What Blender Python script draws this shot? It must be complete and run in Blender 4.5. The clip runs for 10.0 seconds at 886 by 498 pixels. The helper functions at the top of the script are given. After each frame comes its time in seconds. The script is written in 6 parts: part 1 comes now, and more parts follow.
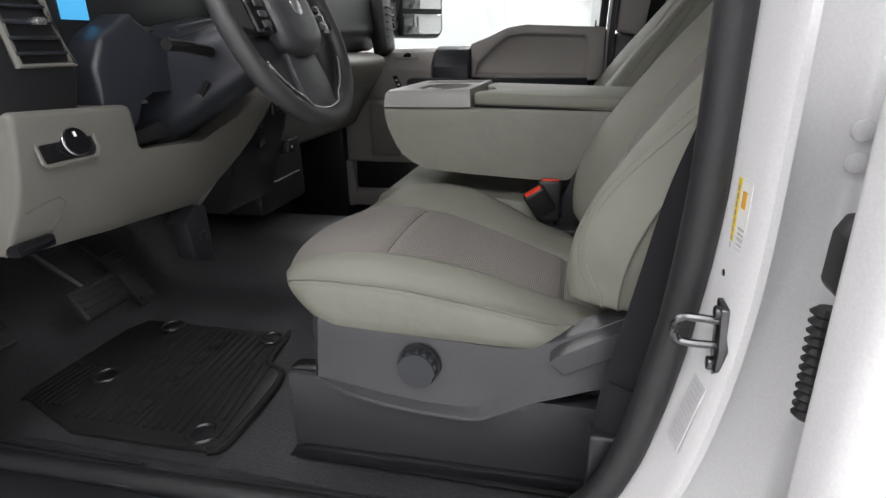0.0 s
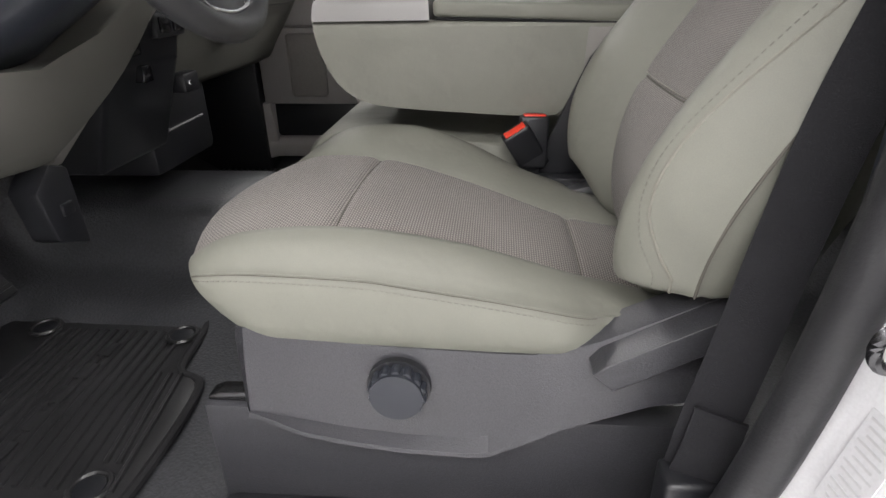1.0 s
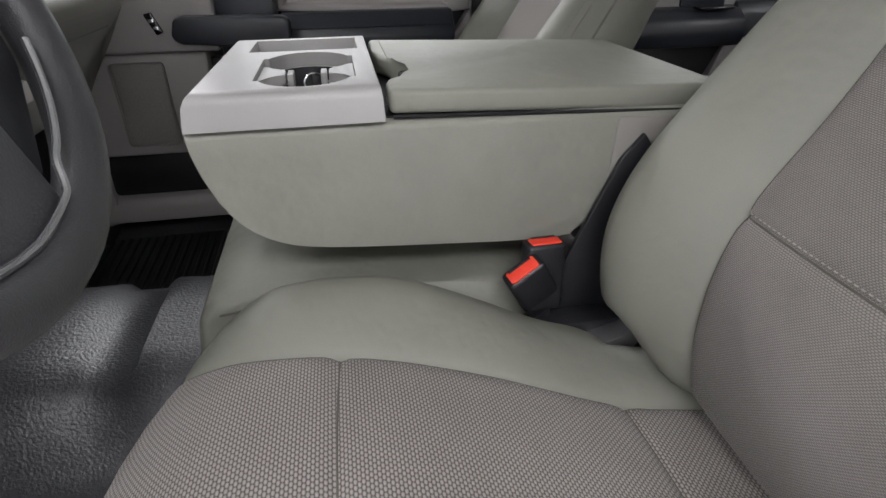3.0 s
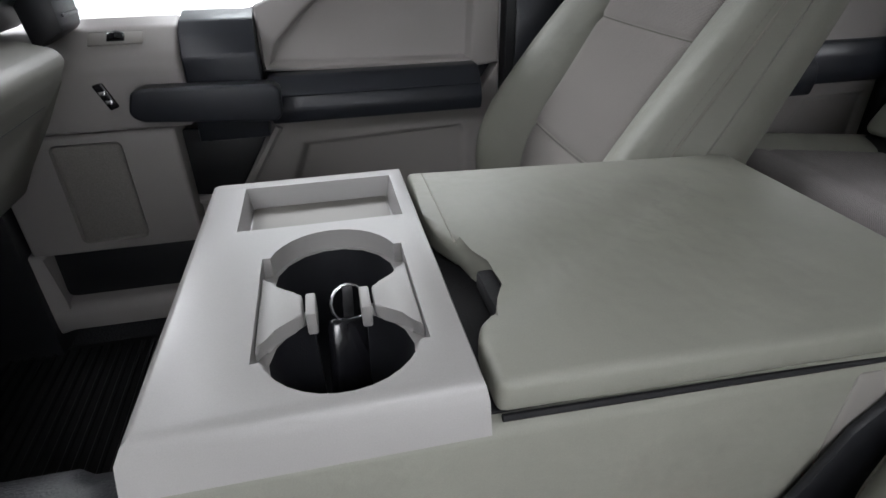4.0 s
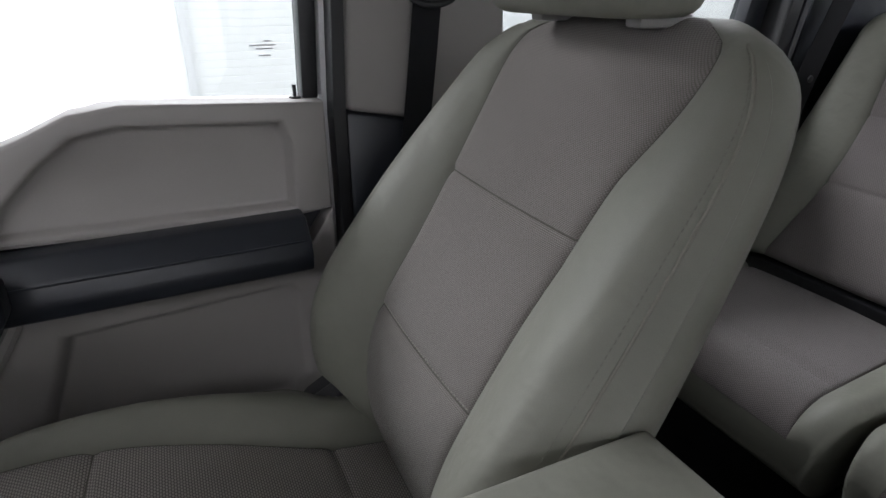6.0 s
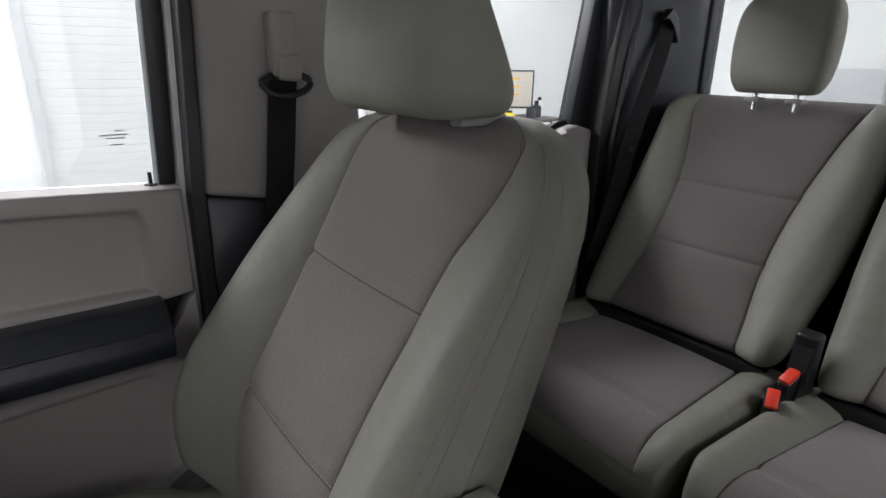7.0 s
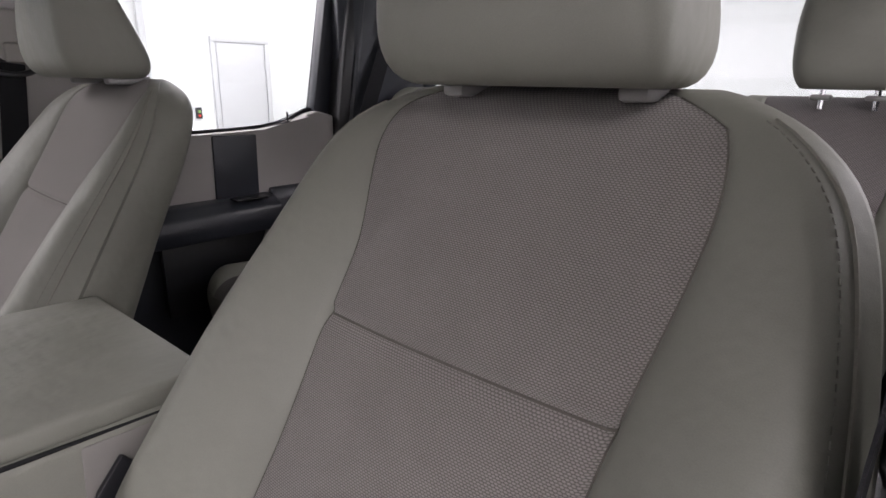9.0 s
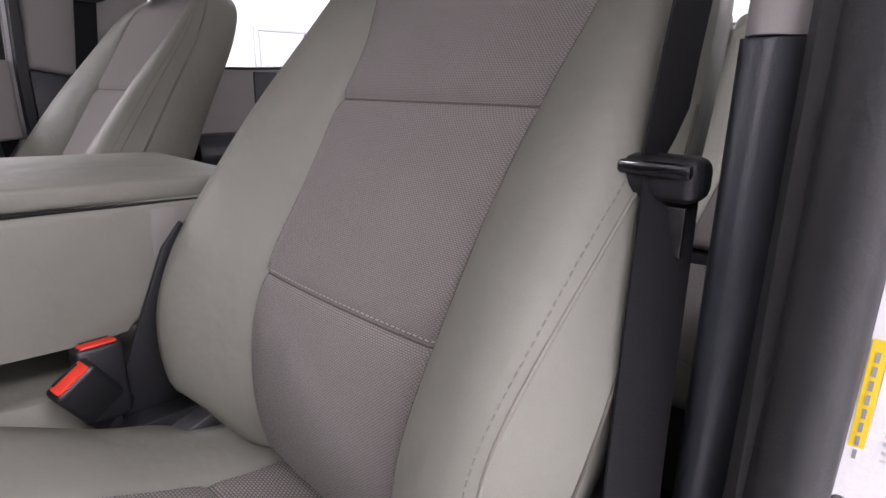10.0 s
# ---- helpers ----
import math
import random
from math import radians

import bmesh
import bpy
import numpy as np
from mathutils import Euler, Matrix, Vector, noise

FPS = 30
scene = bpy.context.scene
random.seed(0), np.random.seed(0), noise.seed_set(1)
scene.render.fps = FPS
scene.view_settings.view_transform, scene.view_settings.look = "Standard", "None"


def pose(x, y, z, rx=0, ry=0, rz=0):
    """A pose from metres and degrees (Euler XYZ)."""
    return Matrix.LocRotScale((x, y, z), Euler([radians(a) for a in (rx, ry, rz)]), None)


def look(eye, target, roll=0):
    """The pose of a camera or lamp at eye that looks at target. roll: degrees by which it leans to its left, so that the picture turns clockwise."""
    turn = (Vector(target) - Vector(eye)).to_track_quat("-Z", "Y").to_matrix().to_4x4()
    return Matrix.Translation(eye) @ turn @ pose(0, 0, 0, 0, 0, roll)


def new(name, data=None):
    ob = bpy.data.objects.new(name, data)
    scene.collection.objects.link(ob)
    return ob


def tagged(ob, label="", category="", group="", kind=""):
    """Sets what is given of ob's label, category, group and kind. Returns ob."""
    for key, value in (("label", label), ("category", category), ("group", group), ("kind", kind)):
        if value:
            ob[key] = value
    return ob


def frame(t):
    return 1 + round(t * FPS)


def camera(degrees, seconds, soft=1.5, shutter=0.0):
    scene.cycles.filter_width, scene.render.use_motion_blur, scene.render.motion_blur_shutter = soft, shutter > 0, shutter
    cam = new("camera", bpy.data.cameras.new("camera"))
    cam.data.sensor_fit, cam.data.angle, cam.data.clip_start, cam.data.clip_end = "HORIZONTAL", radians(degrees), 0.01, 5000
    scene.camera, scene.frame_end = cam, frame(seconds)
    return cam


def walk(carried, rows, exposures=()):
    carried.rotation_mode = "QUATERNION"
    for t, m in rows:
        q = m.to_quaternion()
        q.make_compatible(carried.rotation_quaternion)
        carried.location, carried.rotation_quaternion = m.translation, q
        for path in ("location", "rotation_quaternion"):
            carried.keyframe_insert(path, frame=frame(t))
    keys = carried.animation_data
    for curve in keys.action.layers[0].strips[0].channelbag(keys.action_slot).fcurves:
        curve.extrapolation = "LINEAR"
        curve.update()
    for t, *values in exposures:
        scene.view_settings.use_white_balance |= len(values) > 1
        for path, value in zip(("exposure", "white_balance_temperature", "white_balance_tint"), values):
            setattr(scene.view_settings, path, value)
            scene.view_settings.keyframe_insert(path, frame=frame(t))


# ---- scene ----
cam = camera(76.8, 10.0)

PATH = [
    (0, (-0.042, -1.388, 0.68), (-0.487, 0.436, -0.011), -1.3),
    (0.5, (-0.107, -1.239, 0.616), (-0.429, 0.578, -0.156), -1.3),
    (1, (-0.158, -1.145, 0.608), (-0.34, 0.647, -0.26), -1.3),
    (1.5, (-0.232, -1.057, 0.626), (-0.186, 0.727, -0.278), -0.9),
    (2, (-0.295, -0.987, 0.661), (-0.043, 0.76, -0.281), -0.3),
    (2.2, (-0.309, -0.949, 0.668), (-0.016, 0.79, -0.275), -0.3),
    (3.3, (-0.312, -0.629, 0.738), (-0.017, 1.081, -0.257), -1.2),
    (3.5, (-0.324, -0.556, 0.755), (-0.024, 1.149, -0.246), -1.6),
    (4, (-0.342, -0.383, 0.801), (0.011, 1.311, -0.201), -1.1),
    (4.5, (-0.338, -0.261, 0.85), (0.053, 1.443, -0.121), -1.0),
    (5, (-0.304, -0.154, 0.859), (0.15, 1.587, -0.015), -1.0),
    (5.5, (-0.237, -0.102, 0.844), (0.352, 1.607, -0.012), -0.6),
    (6, (-0.188, -0.084, 0.882), (0.605, 1.548, 0.041), 0.3),
    (6.2, (-0.179, -0.083, 0.91), (0.702, 1.508, 0.078), 0.3),
    (7.3, (-0.169, -0.211, 0.921), (1.051, 1.261, 0.335), 0.9),
    (7.5, (-0.173, -0.279, 0.92), (1.075, 1.174, 0.345), 0.8),
    (8, (-0.152, -0.459, 0.926), (1.163, 0.933, 0.352), 0.9),
    (8.5, (-0.141, -0.604, 0.923), (1.26, 0.703, 0.351), 1.0),
    (9, (-0.129, -0.695, 0.86), (1.323, 0.555, 0.289), 0.9),
    (9.5, (-0.175, -0.781, 0.768), (1.315, 0.438, 0.220), 1.0),
    (10, (-0.226, -0.856, 0.679), (1.139, 0.491, 0.109), 0.4),
]
walk(cam, [(t, look(eye, target, roll)) for t, eye, target, roll in PATH],
     [(0.0, -0.12, 6500, 12), (0.5, 0.24, 6500, 13), (1.0, 0.44, 6550, 13), (2.0, 0.54, 6600, 17), (3.5, 0.52, 6200, 12), (5.0, 0.36, 6150, 12), (6.2, 0.20, 6200, 13), (7.5, 0.0, 6400, 16), (8.5, 0.16, 6430, 19), (9.0, 0.34, 6450, 21), (10.0, 0.54, 6350, 26)])

# ---------------------------------------------------------------- world and lights
world = bpy.data.worlds.new("world")
scene.world = world
world.use_nodes = True
world.node_tree.nodes["Background"].inputs[0].default_value = (0.9, 0.95, 1.0, 1)
world.node_tree.nodes["Background"].inputs[1].default_value = 0.3

GROUND = -0.80          # workshop floor below the cab floor
ROOM = (-6.5, 7.5, -5.5, 6.0, 3.4)
CEILING_LAMPS = [(-3.6, -3.5), (0.2, -3.5), (4.2, -3.5), (-3.6, 3.9), (0.2, 3.9), (4.2, 3.9)]
LAMP_POWER = 188.0


def area_lamp(x, y):
    data = bpy.data.lights.new("ceiling_light_glow", "AREA")
    data.shape, data.size, data.size_y = "RECTANGLE", 2.6, 1.4
    data.energy, data.color = LAMP_POWER * (1.25 if y > 0 else 0.62 if x == 0.2 else 0.80 if x < 0 else 1.25) * (1.0 if x > -3 else 1.25 if y > 0 else 0.75), (1.0, 0.995, 0.985)
    ob = new("ceiling_light_glow", data)
    ob.matrix_world = pose(x, y, ROOM[4] - 0.12)
    return ob


for lx, ly in CEILING_LAMPS:
    area_lamp(lx, ly)

# ---------------------------------------------------------------- materials


def material(name, colour, rough=0.6, metal=0.0, var=0.12, scale=6.0, grain=400.0, bump=0.0, fine=0.05, spec=0.5, soft=0.0):
    """Plain surface with slow and fine colour variation and a fine relief."""
    m = bpy.data.materials.new(name)
    m.use_nodes = True
    nt = m.node_tree
    b = nt.nodes["Principled BSDF"]
    b.inputs["Roughness"].default_value, b.inputs["Metallic"].default_value = rough, metal
    b.inputs["Specular IOR Level"].default_value = spec
    co = nt.nodes.new("ShaderNodeTexCoord")
    n1, n2 = nt.nodes.new("ShaderNodeTexNoise"), nt.nodes.new("ShaderNodeTexNoise")
    n1.inputs["Scale"].default_value, n1.inputs["Detail"].default_value = scale, 4
    n2.inputs["Scale"].default_value, n2.inputs["Detail"].default_value = grain, 2
    for n in (n1, n2):
        nt.links.new(co.outputs["Object"], n.inputs["Vector"])
    r = nt.nodes.new("ShaderNodeMapRange")
    r.inputs[1].default_value, r.inputs[2].default_value = 0.25, 0.75
    r.inputs[3].default_value, r.inputs[4].default_value = 1 - var, 1 + var
    nt.links.new(n1.outputs[0], r.inputs[0])
    r2 = nt.nodes.new("ShaderNodeMapRange")
    r2.inputs[1].default_value, r2.inputs[2].default_value = 0.25, 0.75
    r2.inputs[3].default_value, r2.inputs[4].default_value = 1 - fine, 1 + fine
    nt.links.new(n2.outputs[0], r2.inputs[0])
    mul = nt.nodes.new("ShaderNodeMath")
    mul.operation = "MULTIPLY"
    nt.links.new(r.outputs[0], mul.inputs[0]), nt.links.new(r2.outputs[0], mul.inputs[1])
    mix = nt.nodes.new("ShaderNodeVectorMath")
    mix.operation = "SCALE"
    mix.inputs[0].default_value = colour
    nt.links.new(mul.outputs[0], mix.inputs["Scale"])
    nt.links.new(mix.outputs[0], b.inputs["Base Color"])
    if bump:
        bp = nt.nodes.new("ShaderNodeBump")
        bp.inputs["Strength"].default_value, bp.inputs["Distance"].default_value = bump, 0.001
        nt.links.new(n2.outputs[0], bp.inputs["Height"])
        nt.links.new(bp.outputs[0], b.inputs["Normal"])
        if soft:
            n3, b3 = nt.nodes.new("ShaderNodeTexNoise"), nt.nodes.new("ShaderNodeBump")
            n3.inputs["Scale"].default_value, n3.inputs["Detail"].default_value = 16, 3
            b3.inputs["Strength"].default_value, b3.inputs["Distance"].default_value = soft, 0.02
            nt.links.new(co.outputs["Object"], n3.inputs["Vector"])
            nt.links.new(n3.outputs[0], b3.inputs["Height"])
            nt.links.new(b3.outputs[0], bp.inputs["Normal"])
    return m


def woven(name, dark, light, pitch_u=0.0054, pitch_v=0.0031):
    """Woven seat cloth: staggered rows of small raised oval stitches, laid out in metres along the cover's own surface."""
    m = material(name, light, 0.9, var=0.08, scale=5, spec=0.2)
    nt = m.node_tree
    b = nt.nodes["Principled BSDF"]
    uv = nt.nodes.new("ShaderNodeUVMap")
    sep = nt.nodes.new("ShaderNodeSeparateXYZ")
    nt.links.new(uv.outputs[0], sep.inputs[0])

    def mth(op, a, c=None, d=None):
        n = nt.nodes.new("ShaderNodeMath")
        n.operation = op
        for i, v in enumerate((a, c, d)):
            if v is None:
                continue
            if isinstance(v, (int, float)):
                n.inputs[i].default_value = v
            else:
                nt.links.new(v, n.inputs[i])
        return n.outputs[0]

    v = mth("DIVIDE", sep.outputs[1], pitch_v)
    row = mth("FLOOR", v)
    odd = mth("FLOORED_MODULO", row, 2.0)
    u = mth("MULTIPLY_ADD", odd, 0.5, mth("DIVIDE", sep.outputs[0], pitch_u))
    a = mth("MULTIPLY_ADD", mth("FRACT", u), 2.0, -1.0)
    c = mth("MULTIPLY_ADD", mth("FRACT", v), 2.0, -1.0)
    r2 = mth("ADD", mth("POWER", mth("ABSOLUTE", a), 2.4), mth("POWER", mth("ABSOLUTE", c), 2.2))
    h = mth("MAXIMUM", mth("SUBTRACT", 1.0, mth("POWER", r2, 1.3)), 0.0)
    ramp = nt.nodes.new("ShaderNodeMix")
    ramp.data_type = "RGBA"
    ramp.inputs[6].default_value, ramp.inputs[7].default_value = (*dark, 1), (*light, 1)
    nt.links.new(h, ramp.inputs[0])
    old = b.inputs["Base Color"].links[0].from_node
    nt.links.new(ramp.outputs[2], old.inputs[0])
    bp = nt.nodes.new("ShaderNodeBump")
    bp.inputs["Strength"].default_value, bp.inputs["Distance"].default_value = 0.7, 0.0009
    nt.links.new(h, bp.inputs["Height"])
    nt.links.new(bp.outputs[0], b.inputs["Normal"])
    b.inputs["Sheen Weight"].default_value = 0.15
    return m


def glass_material(name, tint=(0.96, 0.98, 0.97)):
    m = bpy.data.materials.new(name)
    m.use_nodes = True
    nt = m.node_tree
    b = nt.nodes["Principled BSDF"]
    out = nt.nodes["Material Output"]
    tr, gl, mx = nt.nodes.new("ShaderNodeBsdfTransparent"), nt.nodes.new("ShaderNodeBsdfGlossy"), nt.nodes.new("ShaderNodeMixShader")
    lw, pw, fr = nt.nodes.new("ShaderNodeLayerWeight"), nt.nodes.new("ShaderNodeMath"), nt.nodes.new("ShaderNodeMath")
    lw.inputs[0].default_value = 0.5
    pw.operation, pw.inputs[1].default_value = "POWER", 5
    fr.operation, fr.inputs[1].default_value, fr.inputs[2].default_value = "MULTIPLY_ADD", 0.8, 0.03
    nt.links.new(lw.outputs["Facing"], pw.inputs[0]), nt.links.new(pw.outputs[0], fr.inputs[0])
    tr.inputs[0].default_value = (*tint, 1)
    gl.inputs["Roughness"].default_value = 0.02
    nt.links.new(fr.outputs[0], mx.inputs[0])
    nt.links.new(tr.outputs[0], mx.inputs[1]), nt.links.new(gl.outputs[0], mx.inputs[2])
    nt.links.new(mx.outputs[0], out.inputs[0])
    nt.nodes.remove(b)
    return m


def glow_material(name, colour, strength):
    m = bpy.data.materials.new(name)
    m.use_nodes = True
    b = m.node_tree.nodes["Principled BSDF"]
    b.inputs["Base Color"].default_value = (*colour, 1)
    b.inputs["Emission Color"].default_value, b.inputs["Emission Strength"].default_value = (*colour, 1), strength
    return m


M = {
    "vinyl": material("seat_cloth_smooth", (0.184, 0.185, 0.157), 0.56, var=0.06, scale=9, grain=1100, bump=0.12, spec=0.35, soft=0.25),
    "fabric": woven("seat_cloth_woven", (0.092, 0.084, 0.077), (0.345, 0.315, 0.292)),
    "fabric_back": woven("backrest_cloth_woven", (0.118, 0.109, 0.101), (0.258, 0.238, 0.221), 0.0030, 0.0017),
    # front seat cloth again, darkened to match the weaker light at the back
    "fabric_rear_shaded": woven("rear_cloth_shaded", (0.100, 0.090, 0.088), (0.185, 0.168, 0.163), 0.0044, 0.0026),
    "thread": material("thread", (0.20, 0.195, 0.165), 0.8),
    "stitch": material("stitch_thread", (0.168, 0.166, 0.141), 0.85),
    "light_stitch": material("light_stitch_thread", (0.34, 0.33, 0.29), 0.85),
    # colour of thin dark rods that stand in for shade in the grooves
    "seam": material("seam_shade_line", (0.10, 0.095, 0.08), 0.9),
    "grey": material("warm_grey_plastic", (0.30, 0.285, 0.265), 0.5, var=0.05, grain=1500, bump=0.10),
    "hinge": material("hinge_panel_plastic", (0.175, 0.166, 0.152), 0.55, var=0.05, grain=1500, bump=0.10),
    "tray": material("light_grey_plastic", (0.250, 0.243, 0.237), 0.40, var=0.04, grain=1500, bump=0.08),
    "door": material("door_plastic", (0.305, 0.288, 0.278), 0.5, var=0.05, grain=1300, bump=0.14),
    "grille": material("speaker_grille_plastic", (0.235, 0.222, 0.208), 0.6, var=0.05, grain=700, bump=0.9, fine=0.25),
    "dash": material("dash_plastic", (0.138, 0.135, 0.121), 0.52, var=0.06, grain=1300, bump=0.14),
    "cover": material("charcoal_plastic", (0.043, 0.043, 0.048), 0.32, var=0.10, grain=620, bump=0.45, fine=0.22),
    "black": material("black_plastic", (0.012, 0.0125, 0.015), 0.40, var=0.15, grain=900, bump=0.2),
    "navy": material("blue_black_plastic", (0.020, 0.0225, 0.030), 0.36, var=0.1, grain=1100, bump=0.15),
    "gloss": material("gloss_black", (0.008, 0.008, 0.01), 0.12, var=0.1),
    "rubber": material("rubber_mat", (0.020, 0.020, 0.021), 0.29, var=0.25, scale=9, grain=500, bump=0.5, fine=0.15),
    "floor": material("vinyl_floor", (0.046, 0.047, 0.051), 0.36, var=0.25, scale=5, grain=210, bump=1.6, fine=0.3),
    "matte_rubber": material("matte_rubber", (0.014, 0.014, 0.015), 0.85, var=0.2, grain=500, bump=0.4, spec=0.2),
    "seal": material("door_seal_rubber", (0.014, 0.014, 0.016), 0.5, var=0.15, grain=300, bump=0.3),
    "belt": material("seat_belt_webbing", (0.013, 0.013, 0.015), 0.8, var=0.1, grain=900, bump=0.5, spec=0.2),
    "red": material("red_button", (0.72, 0.045, 0.02), 0.45, var=0.04),
    "chrome": material("chrome", (0.75, 0.75, 0.77), 0.16, 1.0, var=0.05),
    "silver": material("silver_trim", (0.58, 0.58, 0.60), 0.25, 0.9, var=0.05),
    "steel": material("dark_steel", (0.095, 0.095, 0.10), 0.26, 0.9, var=0.15),
    "bare_steel": material("bare_steel", (0.22, 0.22, 0.23), 0.35, 0.8, var=0.1),
    "leather": material("wheel_leather", (0.030, 0.030, 0.032), 0.45, var=0.12, grain=800, bump=0.4),
    "paint": material("white_car_paint", (0.63, 0.63, 0.645), 0.2, var=0.02, scale=3),
    "label": material("paper_label", (0.85, 0.85, 0.83), 0.5, var=0.02),
    "yellow": material("yellow_label", (0.85, 0.62, 0.03), 0.5, var=0.03),
    "faint_ink": material("faint_label_ink", (0.50, 0.50, 0.51), 0.6, var=0.1),
    "ink": material("label_ink", (0.30, 0.30, 0.31), 0.6, var=0.1),
    "orange_ink": material("orange_ink", (0.80, 0.42, 0.06), 0.6),
    "screen": glow_material("lit_screen", (0.06, 0.34, 0.62), 0.9),
    "wall": material("white_wall_paint", (0.78, 0.78, 0.785), 0.7, var=0.02, scale=0.8, grain=60),
    "wall_door": material("off_white_door_paint", (0.54, 0.54, 0.55), 0.5, var=0.02, scale=1.5, grain=60),
    "shutter": material("garage_door_panel", (0.63, 0.63, 0.63), 0.5, var=0.02, scale=1, grain=60),
    "concrete": material("painted_concrete", (0.70, 0.70, 0.69), 0.35, var=0.08, scale=1.5, grain=40),
    "headliner": material("headliner_cloth", (0.42, 0.41, 0.39), 0.9, var=0.04, grain=900, bump=0.2),
    "glass": glass_material("window_glass", (0.66, 0.68, 0.675)),
    "mirror": material("mirror_glass", (0.9, 0.9, 0.9), 0.02, 1.0, var=0.0, fine=0.0),
    "wood": material("tabletop_laminate", (0.10, 0.09, 0.085), 0.5),
    "green": material("green_bottle", (0.26, 0.46, 0.14), 0.4),
    "blue": material("blue_plastic", (0.03, 0.18, 0.7), 0.4),
    "diffuser": glow_material("light_diffuser", (1.0, 0.995, 0.985), 1.0),
    "paper_lit": glow_material("monitor_glow", (0.50, 0.45, 0.40), 0.25),
}

# ---------------------------------------------------------------- mesh helpers


def mesh_from(name, verts, faces, smooth=True, angle=35, uvs=None):
    me = bpy.data.meshes.new(name)
    me.from_pydata([tuple(v) for v in verts], [], faces)
    me.validate()
    if uvs is not None:
        layer = me.uv_layers.new(name="UVMap")
        for loop in me.loops:
            layer.data[loop.index].uv = uvs[loop.vertex_index]
    if smooth:
        me.polygons.foreach_set("use_smooth", [True] * len(me.polygons))
        me.set_sharp_from_angle(angle=radians(angle))
    return me


def place(name, me, mat, parent=None, label="", kind=""):
    ob = new(name, me)
    if mat is not None:
        me.materials.append(M[mat])
    if parent is not None:
        ob.parent = parent
    return tagged(ob, label=label, kind=kind)


def part(name, bm, mat, parent=None, label="", smooth=True, angle=35, kind=""):
    """Links a bmesh as one mesh object under a thing or a part."""
    bmesh.ops.recalc_face_normals(bm, faces=bm.faces)
    me = bpy.data.meshes.new(name)
    bm.to_mesh(me)
    bm.free()
    if smooth:
        me.polygons.foreach_set("use_smooth", [True] * len(me.polygons))
        me.set_sharp_from_angle(angle=radians(angle))
    return place(name, me, mat, parent, label, kind)


def thing(name, label, category, group="", at=(0, 0, 0)):
    ob = new(name)
    ob.empty_display_size = 0.05
    ob.location = at
    return tagged(ob, label, category, group)


def structure(ob, label, category="structure"):
    return tagged(ob, label, category, kind="structure")


def box(x0, x1, y0, y1, z0, z1, bevel=0.0, seg=2, bm=None):
    bm = bm or bmesh.new()
    vs = [bm.verts.new((x, y, z)) for z in (z0, z1) for x, y in ((x0, y0), (x1, y0), (x1, y1), (x0, y1))]
    fs = [bm.faces.new([vs[i] for i in f]) for f in ((0, 3, 2, 1), (4, 5, 6, 7), (0, 1, 5, 4), (1, 2, 6, 5), (2, 3, 7, 6), (3, 0, 4, 7))]
    if bevel:
        es = list({e for f in fs for e in f.edges})
        bmesh.ops.bevel(bm, geom=es, offset=bevel, segments=seg, affect="EDGES", profile=0.5)
    return bm


def prism(poly, axis, a, b, bevel=0.0, seg=2, bm=None, bevel_ends=None):
    """A polygon of (p, q) pushed from a to b along an axis; p, q are the other two axes in order."""
    bm = bm or bmesh.new()

    def at(p, q, r):
        return {"x": (r, p, q), "y": (p, r, q), "z": (p, q, r)}[axis]

    lo = [bm.verts.new(at(p, q, a)) for p, q in poly]
    hi = [bm.verts.new(at(p, q, b)) for p, q in poly]
    fs = [bm.faces.new(lo), bm.faces.new(hi[::-1])]
    n = len(poly)
    for i in range(n):
        fs.append(bm.faces.new((lo[i], hi[i], hi[(i + 1) % n], lo[(i + 1) % n])))
    if bevel:
        es = list({e for f in fs for e in f.edges})
        if bevel_ends == "ends":
            es = list({e for f in fs[:2] for e in f.edges})
        bmesh.ops.bevel(bm, geom=es, offset=bevel, segments=seg, affect="EDGES", profile=0.5, clamp_overlap=True)
    return bm


def loft(rings, caps=True, closed=True, bm=None):
    bm = bm or bmesh.new()
    vs = [[bm.verts.new(p) for p in r] for r in rings]
    n = len(rings[0])
    for a, b in zip(vs, vs[1:]):
        for i in range(n if closed else n - 1):
            j = (i + 1) % n
            bm.faces.new((a[i], a[j], b[j], b[i]))
    if caps and closed:
        bm.faces.new(vs[0][::-1])
        bm.faces.new(vs[-1])
    return bm


def smooth_line(pts, n=6):
    """A smooth curve through the points."""
    p = [Vector(q) for q in pts]
    out = []
    for i in range(len(p) - 1):
        a, b, c, d = p[max(i - 1, 0)], p[i], p[i + 1], p[min(i + 2, len(p) - 1)]
        for k in range(n):
            t = k / n
            out.append(0.5 * ((2 * b) + (c - a) * t + (2 * a - 5 * b + 4 * c - d) * t * t + (3 * b - a - 3 * c + d) * t ** 3))
    return out + [p[-1]]


def tube(pts, r, seg=8, bm=None, closed=False, flat=1.0):
    """A round rod along the points; flat squeezes it in its second direction."""
    pts = [Vector(p) for p in pts]
    rings = []
    n = len(pts)
    up = Vector((0.13, 0.21, 1)).normalized()
    for i, p in enumerate(pts):
        d = (pts[(i + 1) % n] - pts[i - 1]) if closed else (pts[min(i + 1, n - 1)] - pts[max(i - 1, 0)])
        d.normalize()
        s = d.cross(up)
        if s.length < 1e-4:
            s = d.orthogonal()
        s.normalize()
        t = s.cross(d).normalized()
        rings.append([p + (s * math.cos(a) + t * flat * math.sin(a)) * r for a in (2 * math.pi * k / seg for k in range(seg))])
    bm = bm or bmesh.new()
    if closed:
        return loft(rings + [rings[0]], caps=False, bm=bm)
    return loft(rings, bm=bm)


